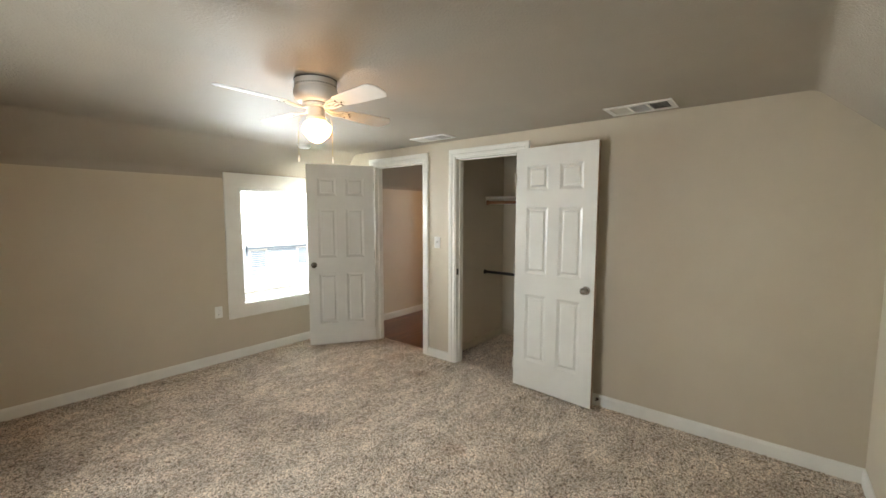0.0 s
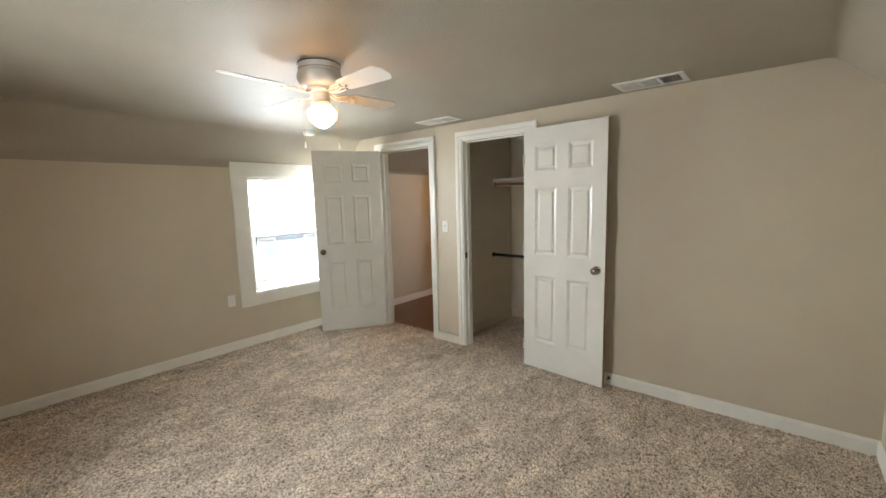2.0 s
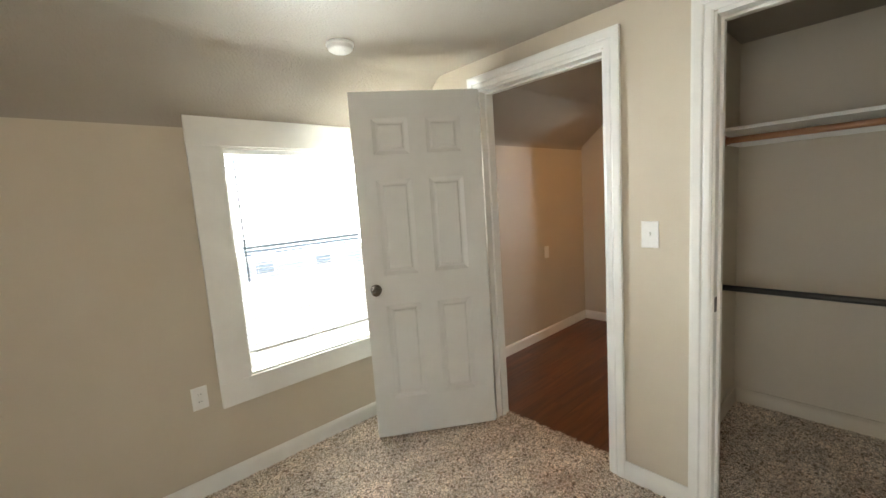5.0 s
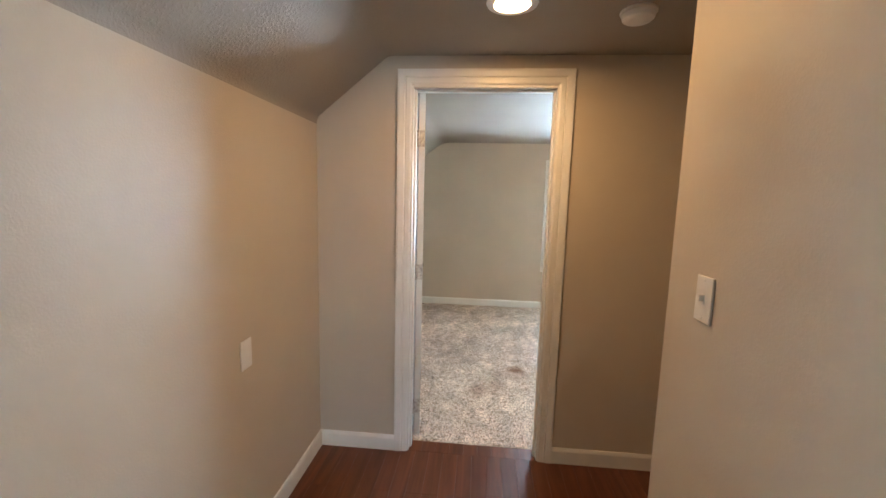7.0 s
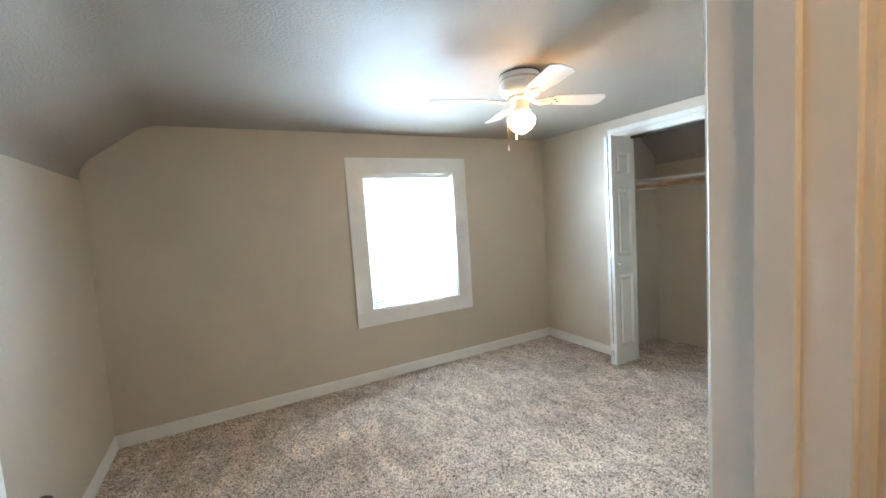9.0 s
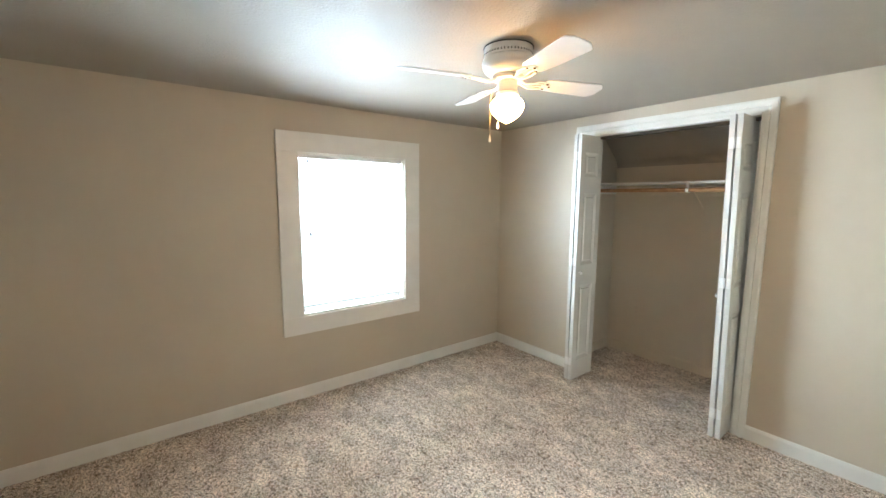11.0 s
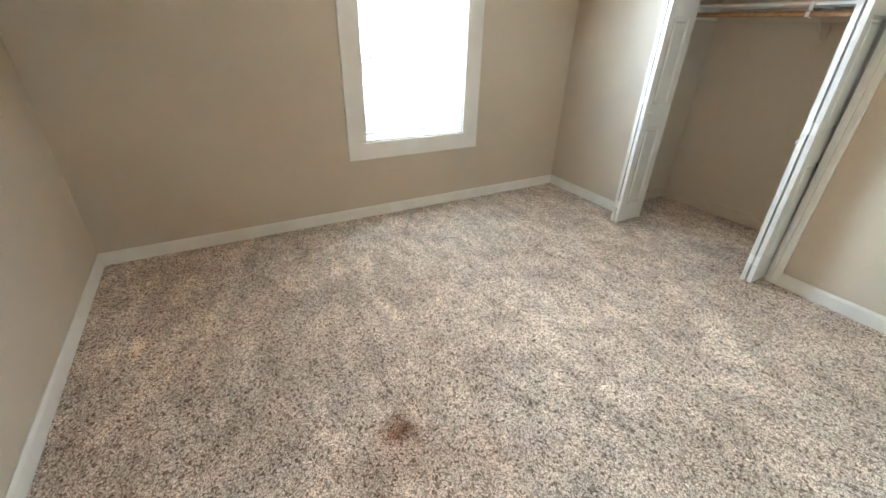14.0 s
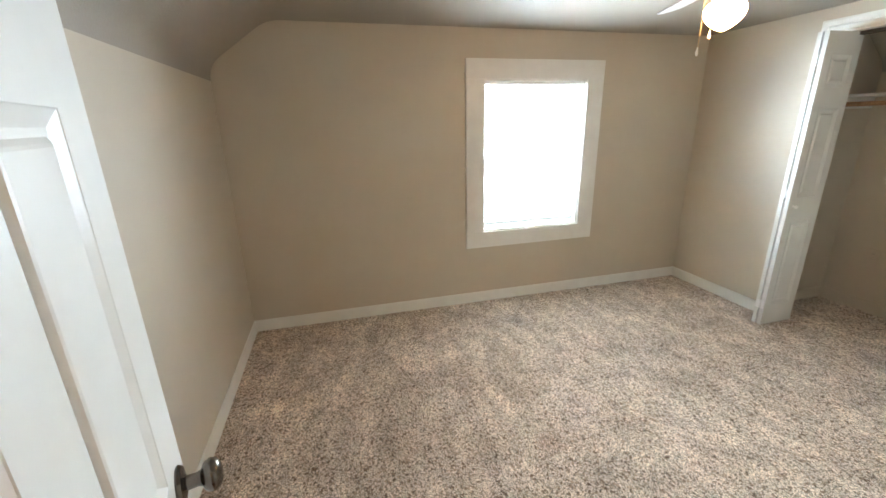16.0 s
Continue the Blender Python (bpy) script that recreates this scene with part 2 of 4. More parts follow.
def plank_nodes(m):
    b = m.node_tree.nodes["Principled BSDF"]
    info = m.node_tree.nodes.new("ShaderNodeObjectInfo")
    g = m.node_tree.nodes.new("ShaderNodeTexCoord")
    mp = add(m, "ShaderNodeMapping", Scale=(26, 1.6, 26))
    join(m, g, "Object", mp, "Vector")
    sh = m.node_tree.nodes.new("ShaderNodeVectorMath")
    sh.operation = "MULTIPLY_ADD"
    sh.inputs[1].default_value = (1, 1, 1)
    join(m, mp, "Vector", sh, 0)
    cmb = m.node_tree.nodes.new("ShaderNodeCombineXYZ")
    k = m.node_tree.nodes.new("ShaderNodeMath")
    k.operation = "MULTIPLY"
    k.inputs[1].default_value = 40.0
    join(m, info, "Random", k, 0)
    join(m, k, "Value", cmb, "X")
    join(m, k, "Value", cmb, "Y")
    join(m, cmb, "Vector", sh, 2)
    grain = add(m, "ShaderNodeTexNoise", Scale=1.0, Detail=6.0, Roughness=0.6, Distortion=0.6)
    join(m, sh, "Vector", grain, "Vector")
    ramp = m.node_tree.nodes.new("ShaderNodeValToRGB")
    ramp.color_ramp.elements[0].position, ramp.color_ramp.elements[0].color = 0.28, (0.066, 0.019, 0.0075, 1)
    ramp.color_ramp.elements[1].position, ramp.color_ramp.elements[1].color = 0.72, (0.175, 0.056, 0.02, 1)
    join(m, grain, "Fac", ramp, "Fac")
    mr = add(m, "ShaderNodeMapRange", **{"To Min": 0.86, "To Max": 1.15})
    join(m, info, "Random", mr, "Value")
    mx = m.node_tree.nodes.new("ShaderNodeMix")
    mx.data_type, mx.blend_type = "RGBA", "MULTIPLY"
    mx.inputs["Factor"].default_value = 1.0
    m.node_tree.links.new(ramp.outputs["Color"], mx.inputs["A"])
    m.node_tree.links.new(mr.outputs["Result"], mx.inputs["B"])
    m.node_tree.links.new(mx.outputs["Result"], b.inputs["Base Color"])
    bump = add(m, "ShaderNodeBump", Strength=0.12, Distance=0.001)
    join(m, grain, "Fac", bump, "Height")
    join(m, bump, "Normal", b, "Normal")


plank_nodes(PLANK)

GLASS = material("window_glass", (1, 1, 1), 0.0)
GLASS.node_tree.nodes["Principled BSDF"].inputs["Transmission Weight"].default_value = 1.0
GLASS.node_tree.nodes["Principled BSDF"].inputs["IOR"].default_value = 1.05


def glowing(name, colour, strength):
    m = material(name, (0.9, 0.88, 0.84), 0.3)
    b = m.node_tree.nodes["Principled BSDF"]
    b.inputs["Emission Color"].default_value = (*colour, 1)
    b.inputs["Emission Strength"].default_value = strength
    return m


OPAL_A = glowing("lit_opal_glass_main", LAMP_WARM, GLOBE_A)
OPAL_B = glowing("lit_opal_glass_second", LAMP_WARM, GLOBE_B)
LENS = glowing("lit_downlight_lens", CAN_WARM, CAN_HALL)

GRAVEL = material("pale_dry_ground", (0.42, 0.4, 0.36), 0.9)
varied(GRAVEL, (0.34, 0.33, 0.28), (0.5, 0.48, 0.43), 0.6, 6)
SIDING = material("blue_grey_siding", (0.3, 0.38, 0.46), 0.7)
varied(SIDING, (0.27, 0.35, 0.43), (0.34, 0.42, 0.5), 0.8, 4)
SHINGLE = material("pale_roof_shingles", (0.38, 0.37, 0.36), 0.85)
varied(SHINGLE, (0.3, 0.3, 0.29), (0.45, 0.44, 0.43), 3, 5)
PANE_DARK = material("far_pane", (0.2, 0.26, 0.32), 0.1)
HEDGE = material("far_foliage", (0.06, 0.085, 0.04), 0.9)
varied(HEDGE, (0.04, 0.06, 0.03), (0.1, 0.12, 0.06), 1.2, 5)


# ---- mesh helpers ----
def link_mesh(name, bm, mat, parent=None, smooth=False):
    me = bpy.data.meshes.new(name)
    bmesh.ops.recalc_face_normals(bm, faces=bm.faces)
    bm.to_mesh(me)
    bm.free()
    me.materials.append(mat)
    if smooth:
        for p in me.polygons:
            p.use_smooth = True
        me.set_sharp_from_angle(angle=radians(35))
    o = new(name, me)
    o.parent = parent
    return o


def part(name, bm, mat, parent, label="", smooth=False):
    o = link_mesh(name, bm, mat, parent, smooth)
    return tagged(o, label) if label else o


def thing(name, m, label, category, group="", kind=""):
    e = new(name)
    e.empty_display_size = 0.1
    e.matrix_world = m
    return tagged(e, label, category, group, kind)


def structure(name, bm, mat, label, category):
    return tagged(link_mesh(name, bm, mat, None, "slope" in name), label, category, kind="structure")


def box(bm, x0, x1, y0, y1, z0, z1, bevel=0.0):
    vs = [bm.verts.new((x, y, z)) for x in (x0, x1) for y in (y0, y1) for z in (z0, z1)]
    fs = [bm.faces.new([vs[i] for i in q]) for q in
          ((0, 1, 3, 2), (4, 6, 7, 5), (0, 4, 5, 1), (2, 3, 7, 6), (0, 2, 6, 4), (1, 5, 7, 3))]
    if bevel:
        es = {e for f in fs for e in f.edges}
        bmesh.ops.bevel(bm, geom=list(es), offset=bevel, segments=2, affect="EDGES", profile=0.5)
    return bm


def boxes(*items, bevel=0.0):
    bm = bmesh.new()
    for it in items:
        box(bm, *it, bevel=bevel)
    return bm


def prism(points, y0, y1):
    """A solid of a section in x and z, drawn out along y."""
    bm = bmesh.new()
    a = [bm.verts.new((x, y0, z)) for x, z in points]
    b = [bm.verts.new((x, y1, z)) for x, z in points]
    bm.faces.new(a)
    bm.faces.new(b[::-1])
    for i in range(len(points)):
        j = (i + 1) % len(points)
        bm.faces.new((a[i], b[i], b[j], a[j]))
    return bm


def lathe(bm, prof, m=None, n=32, close=True):
    """A turned body about z from (radius, z) points."""
    m = m or Matrix()
    rings = []
    for r, z in prof:
        if r < 1e-6:
            rings.append([bm.verts.new(m @ Vector((0, 0, z)))])
        else:
            rings.append([bm.verts.new(m @ Vector((r * math.cos(2 * math.pi * k / n), r * math.sin(2 * math.pi * k / n), z)))
                          for k in range(n)])
    for a, b in zip(rings, rings[1:]):
        for k in range(n):
            q = [a[k % len(a)], a[(k + 1) % len(a)], b[(k + 1) % len(b)], b[k % len(b)]]
            q = list(dict.fromkeys(q))
            if len(q) > 2:
                bm.faces.new(q)
    if close:
        for ring in (rings[0], rings[-1]):
            if len(ring) > 2:
                bm.faces.new(ring)
    return bm


def tube(bm, points, r, n=10):
    """A round bar along a polyline."""
    pts = [Vector(p) for p in points]
    rings = []
    for i, p in enumerate(pts):
        d = (pts[min(i + 1, len(pts) - 1)] - pts[max(i - 1, 0)]).normalized()
        q = d.to_track_quat("Z", "Y")
        rr = r[i] if isinstance(r, (list, tuple)) else r
        rings.append([bm.verts.new(p + q @ Vector((rr * math.cos(2 * math.pi * k / n), rr * math.sin(2 * math.pi * k / n), 0)))
                      for k in range(n)])
    for a, b in zip(rings, rings[1:]):
        for k in range(n):
            bm.faces.new((a[k], a[(k + 1) % n], b[(k + 1) % n], b[k]))
    bm.faces.new(rings[0][::-1])
    bm.faces.new(rings[-1])
    return bm


def plate(bm, outline, z0, z1, m=None):
    """A flat solid of a 2D outline."""
    m = m or Matrix()
    a = [bm.verts.new(m @ Vector((x, y, z0))) for x, y in outline]
    b = [bm.verts.new(m @ Vector((x, y, z1))) for x, y in outline]
    bm.faces.new(a[::-1])
    bm.faces.new(b)
    for i in range(len(a)):
        j = (i + 1) % len(a)
        bm.faces.new((a[i], a[j], b[j], b[i]))
    return bm


# ---- plan ----
AX, AY, AZ = 4.733, -3.56, 2.21          # main bedroom: x 0 to AX, y AY to 0
T = 0.115                               # partition thickness
KX = 0.075                              # knee wall of hall and second bedroom stands a little further in
HX, HY0, HY1, HZ = 1.536, 1.33, 2.25, 2.19   # hall: width, where it widens, end wall, ceiling
BY0, BX, BY1, BZ = 2.365, 4.016, 5.54, 2.19  # second bedroom
CX, CY = 1.682, 1.18                   # closet of the main bedroom: west side, back
CBX = 4.83                             # back of the second bedroom's closet
DOOR_H = 2.045
D1 = (0.66, 1.412)                     # doorway from the main bedroom to the hall
DC = (1.843, 2.553)                     # closet doorway of the main bedroom
D2 = (0.595, 1.34)                      # doorway from the hall to the second bedroom
CB = (3.386, 4.575)                     # bifold closet opening
WA = (-1.25, -0.35, 0.546, 1.775)     # window, main bedroom: y0, y1, z0, z1
WR = (1.9, 2.8, 0.556, 1.775)           # window in the wall behind the start
WB = (1.953, 2.855, 0.635, 1.845)       # window, second bedroom: x0, x1, z0, z1
TOP = 2.45
W = 0.14

# ---- walls ----
structure("wall_west", boxes((-W, 0, AY - W, WA[0], -0.1, TOP), (-W, 0, WA[1], BY1 + W, -0.1, TOP),
                             (-W, 0, WA[0], WA[1], -0.1, WA[2]), (-W, 0, WA[0], WA[1], WA[3], TOP)),
          WALL, "greige painted knee wall with textured plaster and a window", "wall")
structure("wall_knee", boxes((0, KX, T, HY1, -0.1, TOP), (0, KX, BY0, BY1, -0.1, TOP)), WALL, "greige painted knee wall of hall and second bedroom", "wall")
structure("wall_south", boxes((0, WR[0], AY - W, AY, -0.1, TOP), (WR[1], AX + W, AY - W, AY, -0.1, TOP),
                              (WR[0], WR[1], AY - W, AY, -0.1, WR[2]), (WR[0], WR[1], AY - W, AY, WR[3], TOP)),
          WALL, "greige painted plaster wall of the main bedroom", "wall")
structure("wall_east", boxes((AX, AX + W, AY, T, -0.1, TOP)), WALL, "greige painted plaster knee wall", "wall")
structure("wall_doors", boxes((0, D1[0], 0, T, -0.1, TOP), (D1[1], DC[0], 0, T, -0.1, TOP), (DC[1], AX, 0, T, -0.1, TOP),
                              (D1[0], D1[1], 0, T, DOOR_H, TOP), (DC[0], DC[1], 0, T, DOOR_H, TOP)),
          WALL, "greige painted wall with a hall doorway and closet doorway", "wall")
structure("wall_hall_side", boxes((HX, CX, T, HY0, -0.1, TOP)), WALL, "greige textured hall wall ending in a corner", "wall")
structure("wall_closet_back", boxes((CX, 3.0, CY, HY0, -0.1, TOP)), WALL, "greige plaster back wall of the closet", "wall")
structure("wall_closet_side", boxes((2.75, 2.85, T, CY, -0.1, TOP)), WALL, "greige plaster side wall of the closet", "wall")
structure("wall_landing_end", boxes((3.0, 3.1, CY, HY1, -0.1, TOP)), WALL, "greige plaster wall at the landing's end", "wall")
structure("wall_hall_end", boxes((0, D2[0], HY1, BY0, -0.1, TOP), (D2[1], CBX + 0.1, HY1, BY0, -0.1, TOP),
                                 (D2[0], D2[1], HY1, BY0, DOOR_H, TOP)),
          WALL, "greige textured hall end wall with a doorway", "wall")
structure("wall_bifold", boxes((BX, BX + T, BY0, CB[0], -0.1, TOP), (BX, BX + T, CB[1], BY1, -0.1, TOP),
                               (BX, BX + T, CB[0], CB[1], DOOR_H - 0.01, TOP)),
          WALL, "greige painted wall with a wide closet opening", "wall")
structure("wall_north", boxes((0, WB[0], BY1, BY1 + W, -0.1, TOP), (WB[1], CBX + 0.1, BY1, BY1 + W, -0.1, TOP),
                              (WB[0], WB[1], BY1, BY1 + W, -0.1, WB[2]), (WB[0], WB[1], BY1, BY1 + W, WB[3], TOP)),
          WALL, "greige painted gable wall with a window", "wall")
structure("wall_closet_outer", boxes((CBX, CBX + 0.1, BY0, BY1, -0.1, TOP)), WALL, "greige plaster back wall inside the bifold closet", "wall")
structure("wall_closet_north", boxes((BX + T, CBX, 4.74, 4.82, -0.1, TOP)), WALL, "greige plaster end wall inside the bifold closet", "wall")
structure("wall_closet_south", boxes((BX + T, CBX, 3.05, 3.13, -0.1, TOP)), WALL, "greige plaster end wall inside the bifold closet", "wall")

# ---- ceilings ----
def slope_solid(x_wall, z_wall, x_top, z_top, y0, y1, soft=0.09):
    """A sloped ceiling whose breaks are rounded off in plaster."""
    s = 1 if x_top > x_wall else -1
    a, b = Vector((x_wall, z_wall)), Vector((x_top, z_top))
    d = (b - a).normalized()
    pts = []
    for corner, before, after in ((a, Vector((x_wall + s * 0.0004, z_wall - soft)), a + d * soft), (b, b - d * soft, Vector((x_top + s * soft, z_top - 0.0004)))):
        for k in range(7):
            u = k / 6
            pts.append(tuple(before * (1 - u) ** 2 + corner * (2 * u * (1 - u)) + after * u * u))
    pts += [(x_top + s * soft, z_top), (x_wall, z_top)]
    bm = prism(pts, y0, y1)
    return bm


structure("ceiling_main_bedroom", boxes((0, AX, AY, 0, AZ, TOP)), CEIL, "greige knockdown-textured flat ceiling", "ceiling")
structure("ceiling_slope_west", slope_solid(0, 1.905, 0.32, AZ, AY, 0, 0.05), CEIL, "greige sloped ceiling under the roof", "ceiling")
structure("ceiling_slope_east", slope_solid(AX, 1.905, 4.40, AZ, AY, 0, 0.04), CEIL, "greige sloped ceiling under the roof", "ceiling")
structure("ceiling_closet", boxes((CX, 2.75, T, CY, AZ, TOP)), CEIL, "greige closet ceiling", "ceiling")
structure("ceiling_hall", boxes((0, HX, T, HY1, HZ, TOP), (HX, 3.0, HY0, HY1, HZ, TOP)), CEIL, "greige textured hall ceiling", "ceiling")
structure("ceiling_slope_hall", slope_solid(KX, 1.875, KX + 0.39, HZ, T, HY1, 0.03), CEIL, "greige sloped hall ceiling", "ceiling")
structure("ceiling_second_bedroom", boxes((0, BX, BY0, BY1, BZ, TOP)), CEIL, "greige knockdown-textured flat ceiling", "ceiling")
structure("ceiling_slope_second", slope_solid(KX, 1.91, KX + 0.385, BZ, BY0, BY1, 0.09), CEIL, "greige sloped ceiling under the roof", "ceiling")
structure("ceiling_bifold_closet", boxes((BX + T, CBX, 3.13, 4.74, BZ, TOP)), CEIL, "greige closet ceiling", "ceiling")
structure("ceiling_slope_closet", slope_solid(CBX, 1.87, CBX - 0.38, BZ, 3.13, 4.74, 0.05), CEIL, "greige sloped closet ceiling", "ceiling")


# ---- floors ----
def carpet(name, rects, label):
    """Tufted pile: a fine grid of uneven heights, about 12 mm of pile."""
    rng = np.random.default_rng(7)
    verts, faces, base = [], [], 0
    for x0, x1, y0, y1, cell in rects:
        nx, ny = int(round((x1 - x0) / cell)) + 1, int(round((y1 - y0) / cell)) + 1
        gx, gy = np.meshgrid(np.linspace(x0, x1, nx), np.linspace(y0, y1, ny), indexing="ij")
        jx, jy = rng.uniform(-0.4, 0.4, gx.shape) * cell, rng.uniform(-0.4, 0.4, gx.shape) * cell
        jx[[0, -1], :], jy[:, [0, -1]] = 0, 0
        gz = rng.uniform(-0.55, 0.45, gx.shape) * cell * 0.7
        verts.append(np.stack([gx + jx, gy + jy, gz], -1).reshape(-1, 3))
        i = np.arange(nx * ny).reshape(nx, ny)
        faces.append(np.stack([i[:-1, :-1], i[1:, :-1], i[1:, 1:], i[:-1, 1:]], -1).reshape(-1, 4) + base)
        base += nx * ny
    v, f = np.concatenate(verts), np.concatenate(faces)
    me = bpy.data.meshes.new(name)
    me.vertices.add(len(v))
    me.vertices.foreach_set("co", v.astype(np.float32).ravel())
    me.loops.add(f.size)
    me.loops.foreach_set("vertex_index", f.astype(np.int32).ravel())
    me.polygons.add(len(f))
    me.polygons.foreach_set("loop_start", np.arange(0, f.size, 4, dtype=np.int32))
    me.update(calc_edges=True)
    me.materials.append(CARPET)
    return tagged(new(name, me), label, "carpet", kind="structure")


carpet("floor_main_bedroom", [(0, AX, AY, 0, 0.011), (D1[0], D1[1], 0, T + 0.012, 0.011), (DC[0], DC[1], 0, T, 0.011), (CX, 2.75, T, CY, 0.011)],
       "beige flecked frieze carpet with brushed pile")
carpet("floor_second_bedroom", [(KX, BX, BY0, BY1, 0.008), (D2[0], D2[1], HY1 + 0.1, BY0, 0.008), (BX, BX + T, CB[0], CB[1], 0.012),
                                (BX + T, CBX, 3.13, 4.74, 0.014)],
       "beige flecked frieze carpet with dark stains")
structure("subfloor", boxes((-W, CBX + 0.1, AY - W, BY1 + W, -0.1, -0.02)), GRAVEL, "plain floor slab under the rooms", "floor")


# ---- trim ----
def baseboard(x0, y0, x1, y1, side, h=0.09, t=0.013, mat=None):
    """A baseboard from one point to the other; side +1: it stands to the left of that direction."""
    a, b = Vector((x0, y0)), Vector((x1, y1))
    d = (b - a).normalized()
    nrm = Vector((-d.y, d.x)) * side
    bm = bmesh.new()
    sec = [(0, -0.015), (t, -0.015), (t, h - 0.018), (t * 0.75, h - 0.008), (t * 0.45, h), (0, h)]
    rows = [[bm.verts.new((p.x + nrm.x * u, p.y + nrm.y * u, z)) for u, z in sec] for p in (a, b)]
    for i in range(len(sec)):
        j = (i + 1) % len(sec)
        bm.faces.new((rows[0][i], rows[0][j], rows[1][j], rows[1][i]))
    bm.faces.new(rows[0])
    bm.faces.new(rows[1][::-1])
    return structure("baseboard", bm, mat or TRIM, "greige overpainted closet baseboard" if mat else "white painted wooden baseboard", "baseboard")


CW = 0.077                              # casing width
for run in ((0, AY, 0, 0, -1), (0, 0, D1[0] - CW, 0, -1), (D1[1] + CW, 0, DC[0] - CW, 0, -1), (DC[1] + CW, 0, AX, 0, -1),
            (AX, 0, AX, AY, -1), (AX, AY, 0, AY, -1),
            (KX, T, KX, HY1, -1), (KX, HY1, D2[0] - CW, HY1, -1), (D2[1] + CW, HY1, 3.0, HY1, -1), (HX, HY0, HX, T, -1),
            (3.0, HY0, HX, HY0, -1), (3.0, HY1, 3.0, HY0, -1),
            (KX, BY0, KX, BY1, -1), (KX, BY1, BX, BY1, -1), (BX, BY1, BX, CB[1] + CW, -1), (BX, CB[0] - CW, BX, BY0, -1),
            (BX, BY0, D2[1] + CW, BY0, -1), (D2[0] - CW, BY0, KX, BY0, -1)):
    baseboard(*run)
for run in ((CX, T, CX, CY, -1), (CX, CY, 2.75, CY, -1), (2.75, CY, 2.75, T, -1),
            (BX + T, 4.74, CBX, 4.74, -1), (CBX, 4.74, CBX, 3.13, -1), (CBX, 3.13, BX + T, 3.13, -1)):
    baseboard(*run, mat=WALL)

CASING = [(0.004, 0.0), (0.004, 0.009), (0.012, 0.012), (0.03, 0.0125), (0.036, 0.010), (0.042, 0.0155), (0.066, 0.018), (CW, 0.0165), (CW, 0.0)]


def casing_set(parent, u0, u1, top, place):
    """Three mitred casing lengths round an opening; place maps (u, v, out) to the world."""
    path = [(u0, -0.01, -1, 0), (u0, top, -1, 1), (u1, top, 1, 1), (u1, -0.01, 1, 0)]
    for k, nm in enumerate(("casing", "head_casing", "casing")):
        bm = bmesh.new()
        rows = [[bm.verts.new(place(u + su * d, v + sv * d, h)) for d, h in CASING] for u, v, su, sv in path[k:k + 2]]
        n = len(CASING)
        for i in range(n):
            j = (i + 1) % n
            bm.faces.new((rows[0][i], rows[0][j], rows[1][j], rows[1][i]))
        bm.faces.new(rows[0])
        bm.faces.new(rows[1][::-1])
        part(nm, bm, TRIM, parent)


def door_frame(name, u0, u1, top, depth0, depth1, place, label, stop_at=None):
    """Jamb lining, stops and casings of both faces. place(u, v, d): d runs through the wall."""
    f = tagged(new(name), label, "door frame", kind="structure")
    jt = 0.018

    def bar(nm, a0, a1, v0, v1, d0, d1):
        bm = bmesh.new()
        vs = [bm.verts.new(place(u, v, d)) for u in (a0, a1) for v in (v0, v1) for d in (d0, d1)]
        for q in ((0, 1, 3, 2), (4, 6, 7, 5), (0, 4, 5, 1), (2, 3, 7, 6), (0, 2, 6, 4), (1, 5, 7, 3)):
            bm.faces.new([vs[i] for i in q])
        bmesh.ops.bevel(bm, geom=bm.edges[:], offset=0.0015, segments=1, affect="EDGES")
        part(nm, bm, TRIM, f)
    bar("jamb", u0 - 0.012, u0 + 0.006, -0.01, top, depth0 - 0.002, depth1 + 0.002)
    bar("jamb", u1 - 0.006, u1 + 0.012, -0.01, top, depth0 - 0.002, depth1 + 0.002)
    bar("head_jamb", u0 + 0.006, u1 - 0.006, top - 0.012, top + 0.006, depth0 - 0.002, depth1 + 0.002)
    if stop_at is not None:
        s0, s1 = stop_at, stop_at + 0.034
        bar("door_stop", u0 + 0.006, u0 + 0.017, -0.01, top - 0.012, s0, s1)
        bar("door_stop", u1 - 0.017, u1 - 0.006, -0.01, top - 0.012, s0, s1)
        bar("door_stop", u0 + 0.017, u1 - 0.017, top - 0.023, top - 0.012, s0, s1)
    casing_set(f, u0, u1, top, lambda u, v, h: place(u, v, depth0 - h))
    casing_set(f, u0, u1, top, lambda u, v, h: place(u, v, depth1 + h))
    return f


along_x = lambda u, v, d: (u, d, v)
along_y = lambda u, v, d: (d, u, v)
door_frame("door_1", D1[0], D1[1], DOOR_H, 0, T, along_x, "white painted hall doorway frame with moulded casing", 0.045)
dframe_c = door_frame("door_2", DC[0], DC[1], DOOR_H, 0, T, along_x, "white painted closet doorway frame with moulded casing", 0.045)
dframe_2 = door_frame("door_3", D2[0], D2[1], DOOR_H, HY1, BY0, along_x, "white painted bedroom doorway frame with moulded casing", 0.035 + HY1)
dframe_b = door_frame("door_4", CB[0], CB[1], DOOR_H - 0.01, BX, BX + T, along_y, "white painted wide closet opening frame", None)

# strike plates on the latch jambs
part("strike_plate", boxes((DC[0] + 0.006, DC[0] + 0.0085, 0.008, 0.036, 0.90, 0.96), bevel=0.0008), BRONZE, dframe_c, "dark metal strike plate")
part("strike_plate", boxes((D2[1] - 0.0085, D2[1] - 0.006, BY0 - 0.036, BY0 - 0.006, 0.90, 0.96), bevel=0.0008), NICKEL, dframe_2, "nickel strike plate")


